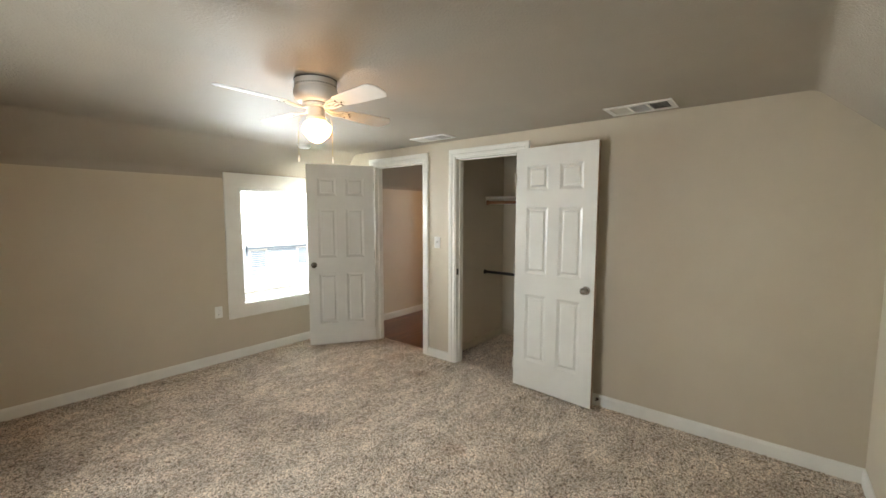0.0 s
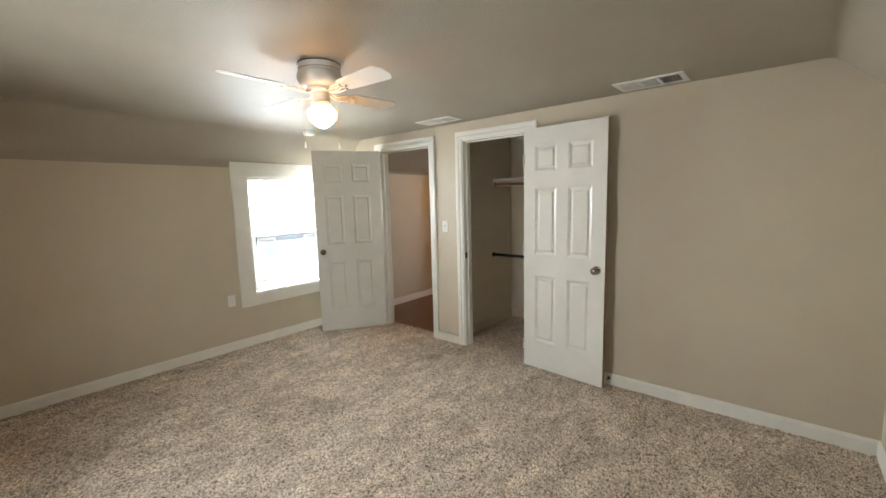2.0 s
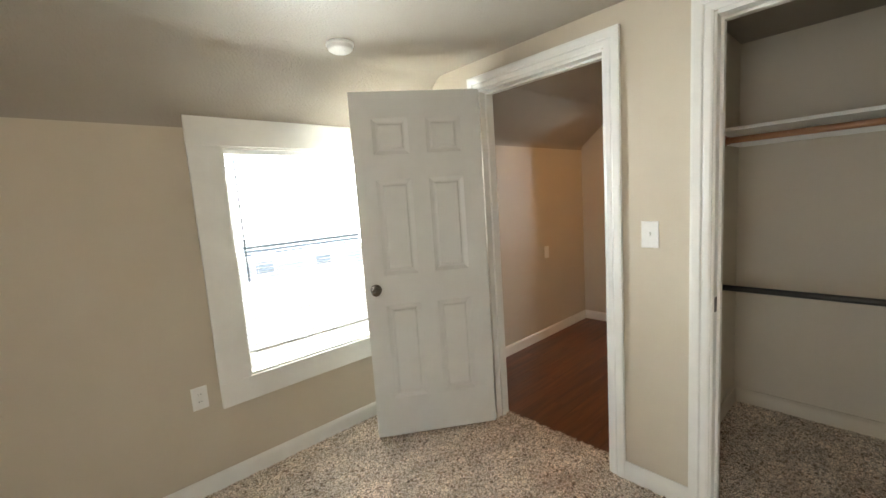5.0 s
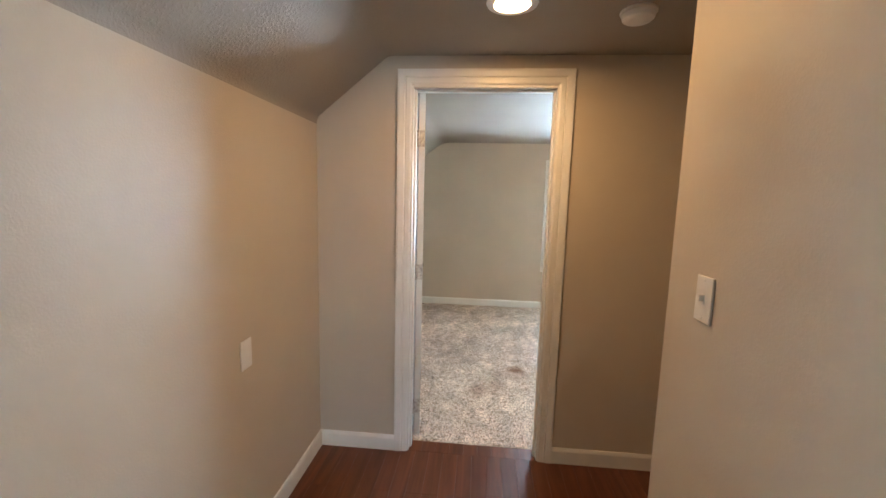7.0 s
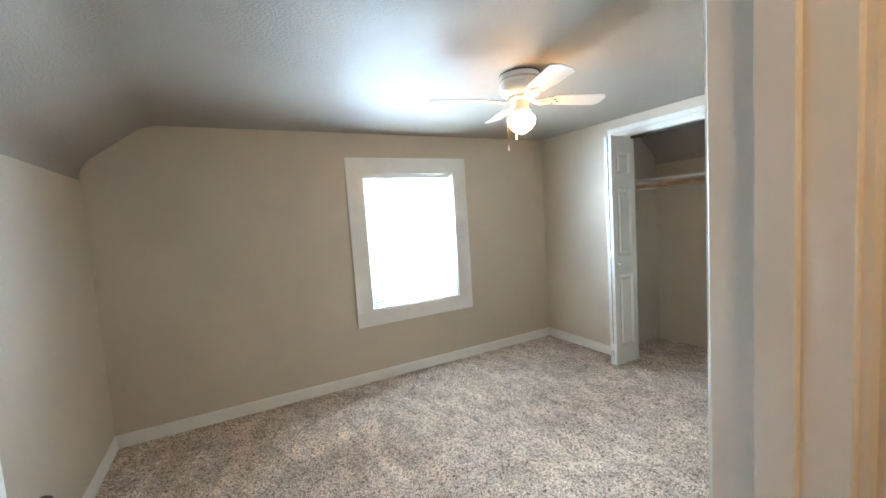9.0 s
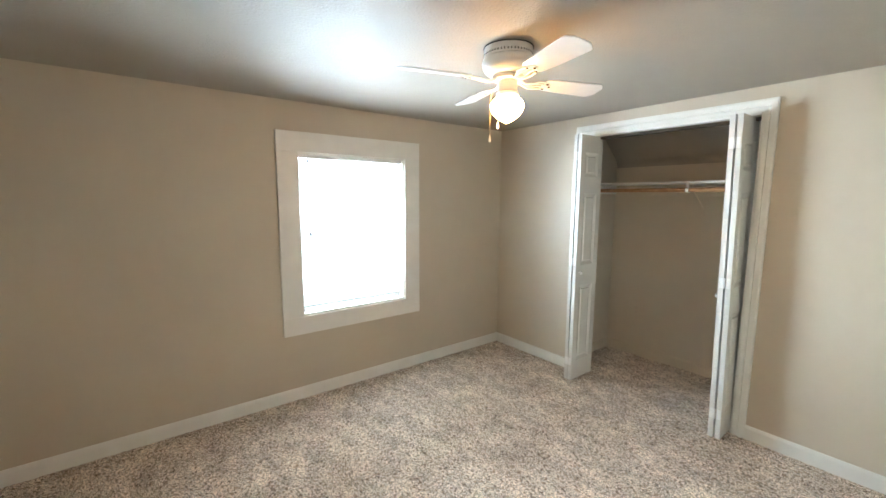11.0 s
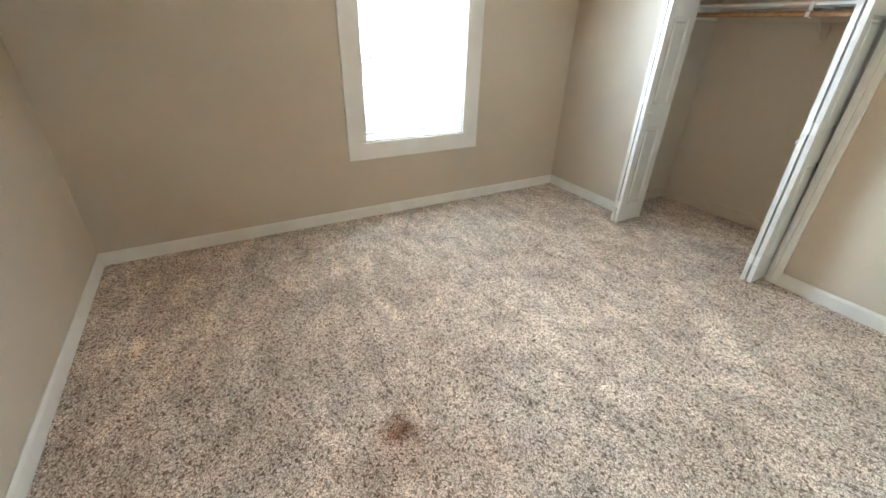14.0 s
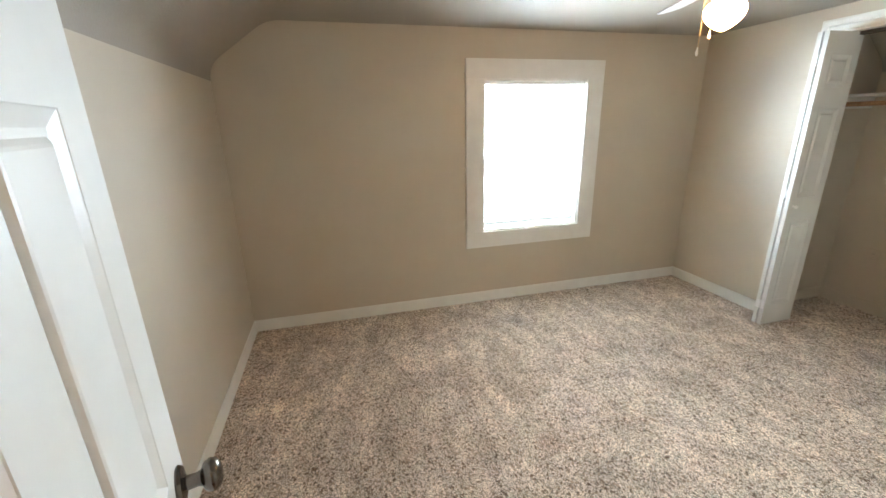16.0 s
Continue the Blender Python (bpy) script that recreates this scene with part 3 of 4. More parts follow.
# ---- doors ----
def panelled_leaf(w, h, t, cols, rows):
    """A moulded leaf from x 0 to w, thickness about y 0, with sunk panel fields on both faces."""
    xs = sorted({0, w, *[c for p in cols for c in p]})
    zs = sorted({0, h, *[c for p in rows for c in p]})
    bm = bmesh.new()
    v = {(i, k, s): bm.verts.new((x, s * t / 2, z)) for i, x in enumerate(xs) for k, z in enumerate(zs) for s in (-1, 1)}
    sunk = []
    for i in range(len(xs) - 1):
        for k in range(len(zs) - 1):
            for s in (-1, 1):
                q = [v[i, k, s], v[i + 1, k, s], v[i + 1, k + 1, s], v[i, k + 1, s]]
                f = bm.faces.new(q if s < 0 else q[::-1])
                if (xs[i], xs[i + 1]) in cols and (zs[k], zs[k + 1]) in rows:
                    sunk.append(f)
    for i in range(len(xs) - 1):
        for k, d in ((0, 1), (len(zs) - 1, -1)):
            q = [v[i, k, -1], v[i, k, 1], v[i + 1, k, 1], v[i + 1, k, -1]]
            bm.faces.new(q if d > 0 else q[::-1])
    for k in range(len(zs) - 1):
        for i in (0, len(xs) - 1):
            bm.faces.new([v[i, k, -1], v[i, k + 1, -1], v[i, k + 1, 1], v[i, k, 1]])
    bmesh.ops.recalc_face_normals(bm, faces=bm.faces)
    for wide, deep in ((0.002, -0.0012), (0.024, -0.0068), (0.004, -0.001)):
        bmesh.ops.inset_individual(bm, faces=sunk, thickness=wide, depth=deep)
    return bm


def panel_field(x0, x1, z0, z1, y, s):
    """The raised field of one panel, with a sloping edge."""
    bm = bmesh.new()
    rings = []
    for e, lift in ((0.0305, -0.0002), (0.037, 0.0058), (0.041, 0.0072)):
        rings.append([bm.verts.new((x, y + s * lift, z)) for x, z in ((x0 + e, z0 + e), (x1 - e, z0 + e), (x1 - e, z1 - e), (x0 + e, z1 - e))])
    for lo, hi in zip(rings, rings[1:]):
        for i in range(4):
            bm.faces.new((lo[i], lo[(i + 1) % 4], hi[(i + 1) % 4], hi[i]))
    bm.faces.new(rings[-1])
    bm.faces.new(rings[0][::-1])
    return bm


def door_knob(parent, x, z, y, s, mat, label):
    """Rose, neck and turned knob; s: the face that it stands on."""
    m = Matrix.Translation((x, y, z)) @ pose(0, 0, 0, -90 * s, 0, 0)
    bm = lathe(bmesh.new(), [(0, 0), (0.032, 0), (0.033, 0.003), (0.030, 0.008), (0.018, 0.011), (0.0125, 0.013), (0.0115, 0.028), (0.014, 0.034),
                             (0.023, 0.039), (0.0275, 0.047), (0.0275, 0.053), (0.023, 0.061), (0.013, 0.066), (0, 0.067)], m, 28)
    k = part("door_knob", bm, mat, parent, label, smooth=True)
    return k


ROWS6 = [(0.24, 0.815), (0.995, 1.545), (1.685, 1.885)]


def six_panel_door(m, w, knob_mat, label, hinge_side=-1, knob_z=0.915):
    d = thing("panel_door", m, label, "door")
    h, t = 2.03, 0.035
    st = 0.108 if w < 0.73 else 0.115
    mid = 0.1
    pw = (w - 2 * st - mid) / 2
    cols = [(st, st + pw), (st + pw + mid, w - st)]
    leaf = part("leaf", panelled_leaf(w, h, t, cols, ROWS6), DOOR, d)
    for c in cols:
        for r in ROWS6:
            for s in (-1, 1):
                part("panel", panel_field(*c, *r, s * (t / 2 - 0.009), s), DOOR, leaf)
    for s in (-1, 1):
        door_knob(d, w - 0.062, knob_z, s * t / 2, s, knob_mat, "round metal door knob")
    part("latch_plate", boxes((w - 0.0005, w + 0.0015, -0.0125, 0.0125, knob_z - 0.03, knob_z + 0.03), bevel=0.0004), NICKEL, d, "metal latch face plate")
    for z in (0.19, 1.02, 1.78):
        bm = boxes((-0.0018, 0.0004, -0.016, 0.0165, z - 0.045, z + 0.045))
        lathe(bm, [(0.0065, z - 0.046), (0.0065, z + 0.046)], Matrix.Translation((-0.004, hinge_side * 0.021, 0)), 12)
        for kz in (-0.034, 0.0, 0.034):
            lathe(bm, [(0.003, 0), (0.0026, 0.0012), (0, 0.0014)], Matrix.Translation((-0.0018, 0.004, z + kz)) @ pose(0, 0, 0, 0, -90, 0), 8)
        part("hinge", bm, HINGE, d, "painted-over butt hinge", smooth=True)
    return d


HINGE = material("paint_smeared_hinge", (0.5, 0.46, 0.4), 0.4, 0.4)
varied(HINGE, (0.36, 0.32, 0.27), (0.68, 0.65, 0.58), 60, 4)
six_panel_door(pose(D1[0] + 0.0115, -0.0295, 0.014, 0, 0, -123.5), 0.735, NICKEL,
               "white six-panel door standing open beside the bright window")
cdoor = six_panel_door(pose(DC[1] - 0.004, -0.062, 0.014, 0, 0, -4.9), 0.705, CHROME,
               "white six-panel closet door folded back near the wall")
six_panel_door(pose(D2[0] + 0.033, BY0 + 0.023, 0.014, 0, 0, 103.1), 0.745, NICKEL,
               "white six-panel bedroom door opened past the knee wall", 1, 0.945)


part("edge_strip", boxes((0.7052, 0.7066, -0.0165, 0.0165, 0.004, 2.026)), RAWWOOD, cdoor, "bare unpainted wooden door edge")


def bifold_pair(m, label):
    """Two narrow leaves folded face to face; x runs from the track to the fold."""
    d = thing("bifold_door", m, label, "door", "bifold closet doors")
    h, t, w = 2.005, 0.028, 0.3
    cols = [(0.06, w - 0.06)]
    rows = [(0.16, 0.80), (0.97, 1.55), (1.68, 1.87)]
    for yo, turn in ((-0.0175, -1.2), (0.0175, 1.2)):
        leaf = part("leaf", panelled_leaf(w, h, t, cols, rows), DOOR, d)
        leaf.matrix_basis = pose(0, yo, 0, 0, 0, turn * 0.35)
        for r in rows:
            for s in (-1, 1):
                part("panel", panel_field(*cols[0], *r, s * (t / 2 - 0.009), s), DOOR, leaf)
    for z in (0.16, 1.0, 1.84):
        bm = boxes((w, w + 0.002, -0.03, -0.006, z - 0.032, z + 0.032), (w, w + 0.002, 0.006, 0.03, z - 0.032, z + 0.032))
        lathe(bm, [(0.0045, z - 0.033), (0.0045, z + 0.033)], Matrix.Translation((w + 0.002, 0, 0)), 10)
        part("hinge", bm, WHITE, d, "white painted fold hinge", smooth=True)
    for x in (0.03,):
        part("pivot", lathe(bmesh.new(), [(0.005, h), (0.005, h + 0.022)], Matrix.Translation((x, 0.0175, 0)), 10), NICKEL, d, "metal top pivot pin")
    return d


bl = bifold_pair(pose(BX + 0.085, 4.496, 0.014, 0, 0, 180), "white narrow bifold door folded beside the closet opening")
br = bifold_pair(pose(BX + 0.12, 3.425, 0.014, 1.1, 0, 180), "white narrow bifold door folded against the closet jamb")
knob_prof = [(0, 0), (0.010, 0), (0.007, 0.006), (0.008, 0.010), (0.0145, 0.016), (0.0145, 0.022), (0.009, 0.027), (0, 0.028)]
part("small_knob", lathe(bmesh.new(), knob_prof, Matrix.Translation((0.25, 0.0325, 0.91)) @ pose(0, 0, 0, -90, 0, 0), 18), WHITE, bl, "small white round knob", smooth=True)
part("small_knob", lathe(bmesh.new(), knob_prof, Matrix.Translation((0.25, -0.0325, 0.91)) @ pose(0, 0, 0, 90, 0, 0), 18), WHITE, br, "small white round knob", smooth=True)
track = thing("bifold_track", pose(BX + 0.055, 0, 0), "metal bifold track under the closet opening head", "door track")
part("rail", boxes((-0.012, -0.010, CB[0] + 0.008, CB[1] - 0.008, DOOR_H - 0.046, DOOR_H - 0.0235), (0.010, 0.012, CB[0] + 0.008, CB[1] - 0.008, DOOR_H - 0.046, DOOR_H - 0.0235),
                   (-0.010, 0.010, CB[0] + 0.008, CB[1] - 0.008, DOOR_H - 0.026, DOOR_H - 0.0235)), NICKEL, track)


# ---- windows: built facing +y from inside (x across, y outward), then turned ----
def window(name, m, w, h, casing_l, casing_t, casing_b, label):
    """x 0..w and z 0..h is the clear opening; y 0 is the room face of the wall."""
    f = tagged(new(name), label, "window", kind="structure")
    f.matrix_world = m
    ct = 0.019
    part("head_casing", boxes((-casing_l, w + casing_l, -ct - 0.001, 0, h - 0.004, h + casing_t), bevel=0.002), TRIM, f)
    part("apron", boxes((-casing_l, w + casing_l, -ct - 0.001, 0, -casing_b, 0.004), bevel=0.002), TRIM, f)
    for a, b in ((-casing_l, 0.004), (w - 0.004, w + casing_l)):
        part("casing", boxes((a, b, -ct, 0, 0.004, h - 0.004), bevel=0.002), TRIM, f)
    for a, b in ((-0.002, 0.014), (w - 0.014, w + 0.002)):
        part("reveal", boxes((a, b, -0.002, W, 0, h)), TRIM, f)
    part("head_reveal", boxes((0.014, w - 0.014, -0.002, W, h - 0.014, h + 0.002)), TRIM, f)
    part("window_sill", boxes((0.014, w - 0.014, -0.002, W, -0.002, 0.016), bevel=0.002), TRIM, f)
    # vinyl frame, two sashes that meet half way
    i0, i1, z0, z1 = 0.014, w - 0.014, 0.016, h - 0.014
    part("window_frame", boxes((i0, i0 + 0.022, 0.066, 0.135, z0, z1), (i1 - 0.022, i1, 0.066, 0.135, z0, z1),
                               (i0 + 0.022, i1 - 0.022, 0.066, 0.135, z1 - 0.022, z1), (i0 + 0.022, i1 - 0.022, 0.066, 0.135, z0, z0 + 0.024)), VINYL, f)
    zm = (z0 + z1) / 2
    for y, a, b in ((0.105, zm - 0.018, z1 - 0.022), (0.074, z0 + 0.024, zm + 0.018)):
        s0, s1, r = i0 + 0.022, i1 - 0.022, 0.036
        sash = part("sash", boxes((s0, s0 + r, y, y + 0.028, a, b), (s1 - r, s1, y, y + 0.028, a, b),
                                  (s0 + r, s1 - r, y, y + 0.028, a, a + r), (s0 + r, s1 - r, y, y + 0.028, b - r, b), bevel=0.003), VINYL, f)
        pane = part("pane", boxes((s0 + r - 0.004, s1 - r + 0.004, y + 0.012, y + 0.015, a + r - 0.004, b - r + 0.004)), GLASS, sash)
        pane.visible_shadow = False
    bm = boxes((w / 2 - 0.03, w / 2 + 0.03, 0.084, 0.1, zm + 0.018, zm + 0.026), bevel=0.002)
    part("sash_lock", bm, VINYL, f, "white cam sash lock")
    return f


def mini_blind(m, w, h, bottom, label, wand_x, tilt):
    """A lowered blind with open slats; hangs inside the reveal, x 0..w, z 0..h."""
    b = thing("mini_blind", m, label, "window blind")
    y = 0.030
    part("headrail", boxes((0.018, w - 0.018, y - 0.016, y + 0.016, h - 0.040, h - 0.0145), bevel=0.002), BLIND, b, "white metal headrail")
    for x in (0.2 * w, 0.78 * w):
        part("bracket_tab", boxes((x - 0.018, x + 0.018, y - 0.019, y - 0.0165, h - 0.026, h - 0.015)), VINYL, b, "small pale clip")
    part("bottom_rail", boxes((0.022, w - 0.022, y - 0.013, y + 0.013, bottom, bottom + 0.014), bevel=0.003), BLIND, b)
    bm = bmesh.new()
    sec = [(-0.0125, -0.0008), (-0.006, 0.0010), (0.0, 0.0016), (0.006, 0.0010), (0.0125, -0.0008)]
    rows = [[bm.verts.new((x, u, z)) for u, z in sec] + [bm.verts.new((x, u, z - 0.0006)) for u, z in sec[::-1]] for x in (0.022, w - 0.022)]
    n = len(rows[0])
    for i in range(n):
        bm.faces.new((rows[0][i], rows[0][(i + 1) % n], rows[1][(i + 1) % n], rows[1][i]))
    bm.faces.new(rows[0])
    bm.faces.new(rows[1][::-1])
    first = part("slat", bm, BLIND, b)
    z = bottom + 0.03
    rng = random.Random(5)
    first.matrix_basis = pose(0, y, z, tilt)
    while z < h - 0.06:
        z += 0.0215
        s = new("slat", first.data)
        s.parent = b
        s.matrix_basis = pose(0, y, z, tilt + rng.uniform(-2, 2), rng.uniform(-0.08, 0.08), 0)
    for x in (0.13 * w, 0.87 * w):
        part("ladder_cord", tube(bmesh.new(), [(x, y - 0.014, bottom), (x, y - 0.014, h - 0.04)], 0.0007, 5), BLIND, b)
    part("tilt_wand", tube(bmesh.new(), [(wand_x, y - 0.02, h - 0.045), (wand_x, y - 0.024, h - 0.3), (wand_x + 0.003, y - 0.022, h - 0.72)], 0.0055, 6), WAND, b, "clear grey plastic tilt wand")
    return b


WAND = material("grey_clear_plastic", (0.12, 0.15, 0.17), 0.3)
bumped(WAND, 90, 0.05, 0.0003)
M_WA = Matrix.Translation((0, WA[0], WA[2])) @ pose(0, 0, 0, 0, 0, 90)          # x runs along +y, outward is -x
M_WB = Matrix.Translation((WB[0], BY1, WB[2]))
M_WR = Matrix.Translation((WR[1], AY, WR[2])) @ pose(0, 0, 0, 0, 0, 180)
window("window_1", M_WA, WA[1] - WA[0], WA[3] - WA[2], 0.15, 0.137, 0.124, "white trimmed double-hung window with wide flat casing")
window("window_2", M_WB, WB[1] - WB[0], WB[3] - WB[2], 0.143, 0.138, 0.131, "white trimmed double-hung window with wide flat casing")
window("window_3", M_WR, WR[1] - WR[0], WR[3] - WR[2], 0.15, 0.137, 0.124, "white trimmed double-hung window behind the start of the walk")
mini_blind(M_WA, WA[1] - WA[0], WA[3] - WA[2], 0.112, "white mini blind lowered with open slats", 0.06, -4)
mini_blind(M_WB, WB[1] - WB[0], WB[3] - WB[2], 0.06, "white mini blind lowered with open slats", 0.085, -4)
for nm, mm, ww, hh, watts in (("window_light_west", M_WA, WA[1] - WA[0], WA[3] - WA[2], DAY_A), ("window_light_north", M_WB, WB[1] - WB[0], WB[3] - WB[2], DAY_B),
                              ("window_light_south", M_WR, WR[1] - WR[0], WR[3] - WR[2], DAY_REAR)):
    share = {DAY_A: 0.44, DAY_B: 0.72}.get(watts, 0.98)        # the part of each window that looks at the sky
    day_lamp(nm, mm @ Matrix.Translation((ww / 2, 0.33, hh * (1.02 - share / 2))) @ pose(0, 0, 0, -90 + SKY_TILT, 0, 0), ww * 0.96, hh * share, watts)


# ---- ceiling fans ----
def ceiling_fan(m, opal, angle, chains, label):
    """Hugger fan hanging from z 0: slotted housing, four blades, schoolhouse globe."""
    f = thing("ceiling_fan", m, label, "ceiling fan")
    f.scale = (0.96, 0.96, 0.91)
    part("canopy", lathe(bmesh.new(), [(0, 0), (0.108, 0), (0.112, -0.004), (0.112, -0.05), (0.118, -0.055), (0.122, -0.075), (0.118, -0.095), (0.104, -0.118),
                                       (0.085, -0.13), (0.06, -0.134), (0, -0.134)], None, 48), WHITE, f, "white enamel motor housing", smooth=True)
    # inlays on the uncut housing, coloured as the shade inside its vents
    slot = boxes((-0.0026, 0.0026, -0.0005, 0.0012, -0.0042, 0.0042))
    me = None
    for k in range(46):
        a = 2 * math.pi * k / 46
        mm = Matrix.Translation((0.112 * math.sin(a), -0.112 * math.cos(a), -0.036)) @ Matrix.Rotation(a, 4, "Z")
        if me is None:
            o = part("vent_slot", slot, HOLE_SHADE, f, "near-black inlay for a shaded vent slot")
            me = o.data
        else:
            o = new("vent_slot", me)
            o.parent = f
        o.matrix_basis = mm
    # plate ring coloured near-black for the shaded gap under the ceiling
    part("mounting_plate", lathe(bmesh.new(), [(0.114, 0), (0.1165, -0.001), (0.1165, -0.004), (0.1125, -0.005)], None, 40), HOLE_SHADE, f, "mounting plate edge, blackened for the shaded gap", smooth=True)
    part("hub", lathe(bmesh.new(), [(0.075, -0.1345), (0.078, -0.139), (0.074, -0.15), (0.05, -0.154), (0.035, -0.154)], None, 36), WHITE, f, smooth=True)
    part("switch_housing", lathe(bmesh.new(), [(0.04, -0.1545), (0.046, -0.158), (0.046, -0.205), (0.050, -0.209), (0.054, -0.214), (0.054, -0.228), (0.05, -0.232)], None, 32),
         WHITE, f, "white light-kit housing", smooth=True)
    part("globe", lathe(bmesh.new(), [(0.046, -0.233), (0.052, -0.236), (0.066, -0.245), (0.075, -0.256), (0.0785, -0.268), (0.078, -0.283), (0.073, -0.301), (0.061, -0.319),
                                      (0.044, -0.335), (0.026, -0.347), (0.010, -0.355), (0, -0.358)], None, 40), opal, f, "lit opal schoolhouse glass globe", smooth=True)
    out = [(0.195, -0.040), (0.21, -0.050), (0.30, -0.057), (0.49, -0.066), (0.503, -0.063), (0.527, -0.036), (0.531, -0.026), (0.531, 0.026), (0.527, 0.036),
           (0.503, 0.063), (0.49, 0.066), (0.30, 0.057), (0.21, 0.050), (0.195, 0.040)]
    for k in range(4):
        turn = pose(0, 0, 0, 0, 0, angle + 90 * k)
        bm = bmesh.new()
        plate(bm, out, -0.003, 0.003, turn @ Matrix.Translation((0, 0, -0.152)) @ pose(0, 0, 0, -13, 0, 0))
        bmesh.ops.bevel(bm, geom=bm.edges[:], offset=0.0012, segments=1, affect="EDGES")
        blade = part("blade", bm, WHITE, f, "white clipped-corner blade")
        bm = bmesh.new()
        pm = turn @ Matrix.Translation((0, 0, -0.1575)) @ pose(0, 0, 0, -13, 0, 0)
        for s in (-1, 1):
            pts = [(0.065, s * 0.009, 0.006), (0.09, s * 0.010, -0.008), (0.12, s * 0.024, -0.009), (0.15, s * 0.034, -0.003), (0.185, s * 0.032, 0.0),
                   (0.215, s * 0.022, 0.0), (0.238, s * 0.004, 0.0)]
            tube(bm, [pm @ Vector(p) for p in pts], [0.007, 0.006, 0.0052, 0.0048, 0.0045, 0.004, 0.0038], 8)
            pts = [(0.1, s * 0.011, -0.007), (0.14, s * 0.016, -0.004), (0.17, s * 0.009, 0.0), (0.198, s * 0.014, 0.0), (0.208, s * 0.003, 0.0)]
            tube(bm, [pm @ Vector(p) for p in pts], 0.0034, 8)
        part("blade_iron", bm, WHITE, f, "white scrolled blade bracket", smooth=True)
        for x, y in ((0.205, 0.023), (0.205, -0.023), (0.228, 0.0)):
            part("screw", lathe(bmesh.new(), [(0.006, 0), (0.005, -0.003), (0, -0.004)], pm @ Matrix.Translation((x, y, -0.004)), 10), NICKEL, blade)
    for (cx, cy, drop) in chains:
        top = Vector((cx, cy, 0)).normalized() * 0.046
        part("pull_chain", tube(bmesh.new(), [(top.x, top.y, -0.19), (cx * 0.8, cy * 0.8, -0.2), (cx, cy, -0.235), (cx, cy, drop)], 0.0013, 6), BRASS, f, "thin beaded pull chain")
        part("chain_pull", lathe(bmesh.new(), [(0, 0.004), (0.0022, 0), (0.003, -0.008), (0.0058, -0.02), (0.0062, -0.028), (0.0045, -0.034), (0, -0.036)],
                                 Matrix.Translation((cx, cy, drop)), 14), WHITE, f, "white teardrop chain pull", smooth=True)
    return f


BRASS = material("aged_brass_chain", (0.5, 0.36, 0.16), 0.35, 0.9)
bumped(BRASS, 400, 0.2, 0.0005)
ceiling_fan(pose(2.322, -1.862, AZ), OPAL_A, 0, [(-0.08, -0.066, -0.43), (0.05, 0.066, -0.437)], "white four-blade hugger ceiling fan with lit globe")
ceiling_fan(pose(2.388, 3.915, BZ), OPAL_B, -17, [(-0.07, 0.042, -0.417), (0.026, 0.085, -0.337)], "white four-blade hugger ceiling fan with lit globe")


# ---- ceiling registers, smoke alarms, downlight ----
def ceiling_register(x0, x1, y0, y1, z, label):
    v = thing("ceiling_vent", pose((x0 + x1) / 2, (y0 + y1) / 2, z), label, "air vent")
    w, d = (x1 - x0) / 2, (y1 - y0) / 2
    # no duct is built: a black sheet gives the shade behind the louvres
    part("backing", boxes((-w + 0.03, w - 0.03, -d + 0.03, d - 0.03, -0.0015, 0.0)), HOLE_SHADE, v, "dark sheet for the shade inside the duct")
    part("frame", boxes((-w, w, -d, -d + 0.032, -0.008, 0), (-w, w, d - 0.032, d, -0.008, 0), (-w, -w + 0.032, -d + 0.032, d - 0.032, -0.008, 0),
                        (w - 0.032, w, -d + 0.032, d - 0.032, -0.008, 0), bevel=0.002), WHITE, v)
    third = (2 * w - 0.064) / 3
    for k in (1, 2):
        x = -w + 0.032 + k * third
        part("divider", boxes((x - 0.006, x + 0.006, -d + 0.032, d - 0.032, -0.009, -0.002)), WHITE, v)
    me = None
    for sec in range(3):
        xa = -w + 0.034 + sec * third
        nsl = 10
        for k in range(nsl):
            if sec == 1:
                L, mm = third - 0.014, pose(xa + third / 2, -d + 0.038 + k * (2 * d - 0.076) / (nsl - 1), -0.006, 42, 0, 0)
            else:
                L, mm = 2 * d - 0.066, pose(xa + 0.012 + k * (third - 0.026) / (nsl - 1), 0, -0.006, 42 if sec else -42, 0, 90)
            o = part("slat", boxes((-L / 2, L / 2, -0.006, 0.006, -0.0005, 0.0005)), WHITE, v)
            o.matrix_basis = mm
    return v


ceiling_register(3.325, 3.732, -0.325, -0.08, AZ, "white metal ceiling register with three louvre banks")
ceiling_register(1.54, 1.955, -0.335, -0.14, AZ, "white metal ceiling register with three louvre banks")


def smoke_alarm(m, label):
    s = thing("smoke_alarm", m, label, "smoke alarm")
    part("base", lathe(bmesh.new(), [(0, 0), (0.066, 0), (0.067, -0.008), (0.062, -0.011)], None, 32), PLASTIC, s, smooth=True)
    part("cover", lathe(bmesh.new(), [(0.06, -0.0112), (0.061, -0.014), (0.057, -0.03), (0.048, -0.037), (0.02, -0.039), (0, -0.039)], None, 32), PLASTIC, s, smooth=True)
    part("test_button", lathe(bmesh.new(), [(0.01, -0.0391), (0.0095, -0.0415), (0, -0.042)], Matrix.Translation((0.025, 0, 0)), 16), PLASTIC, s)
    return s


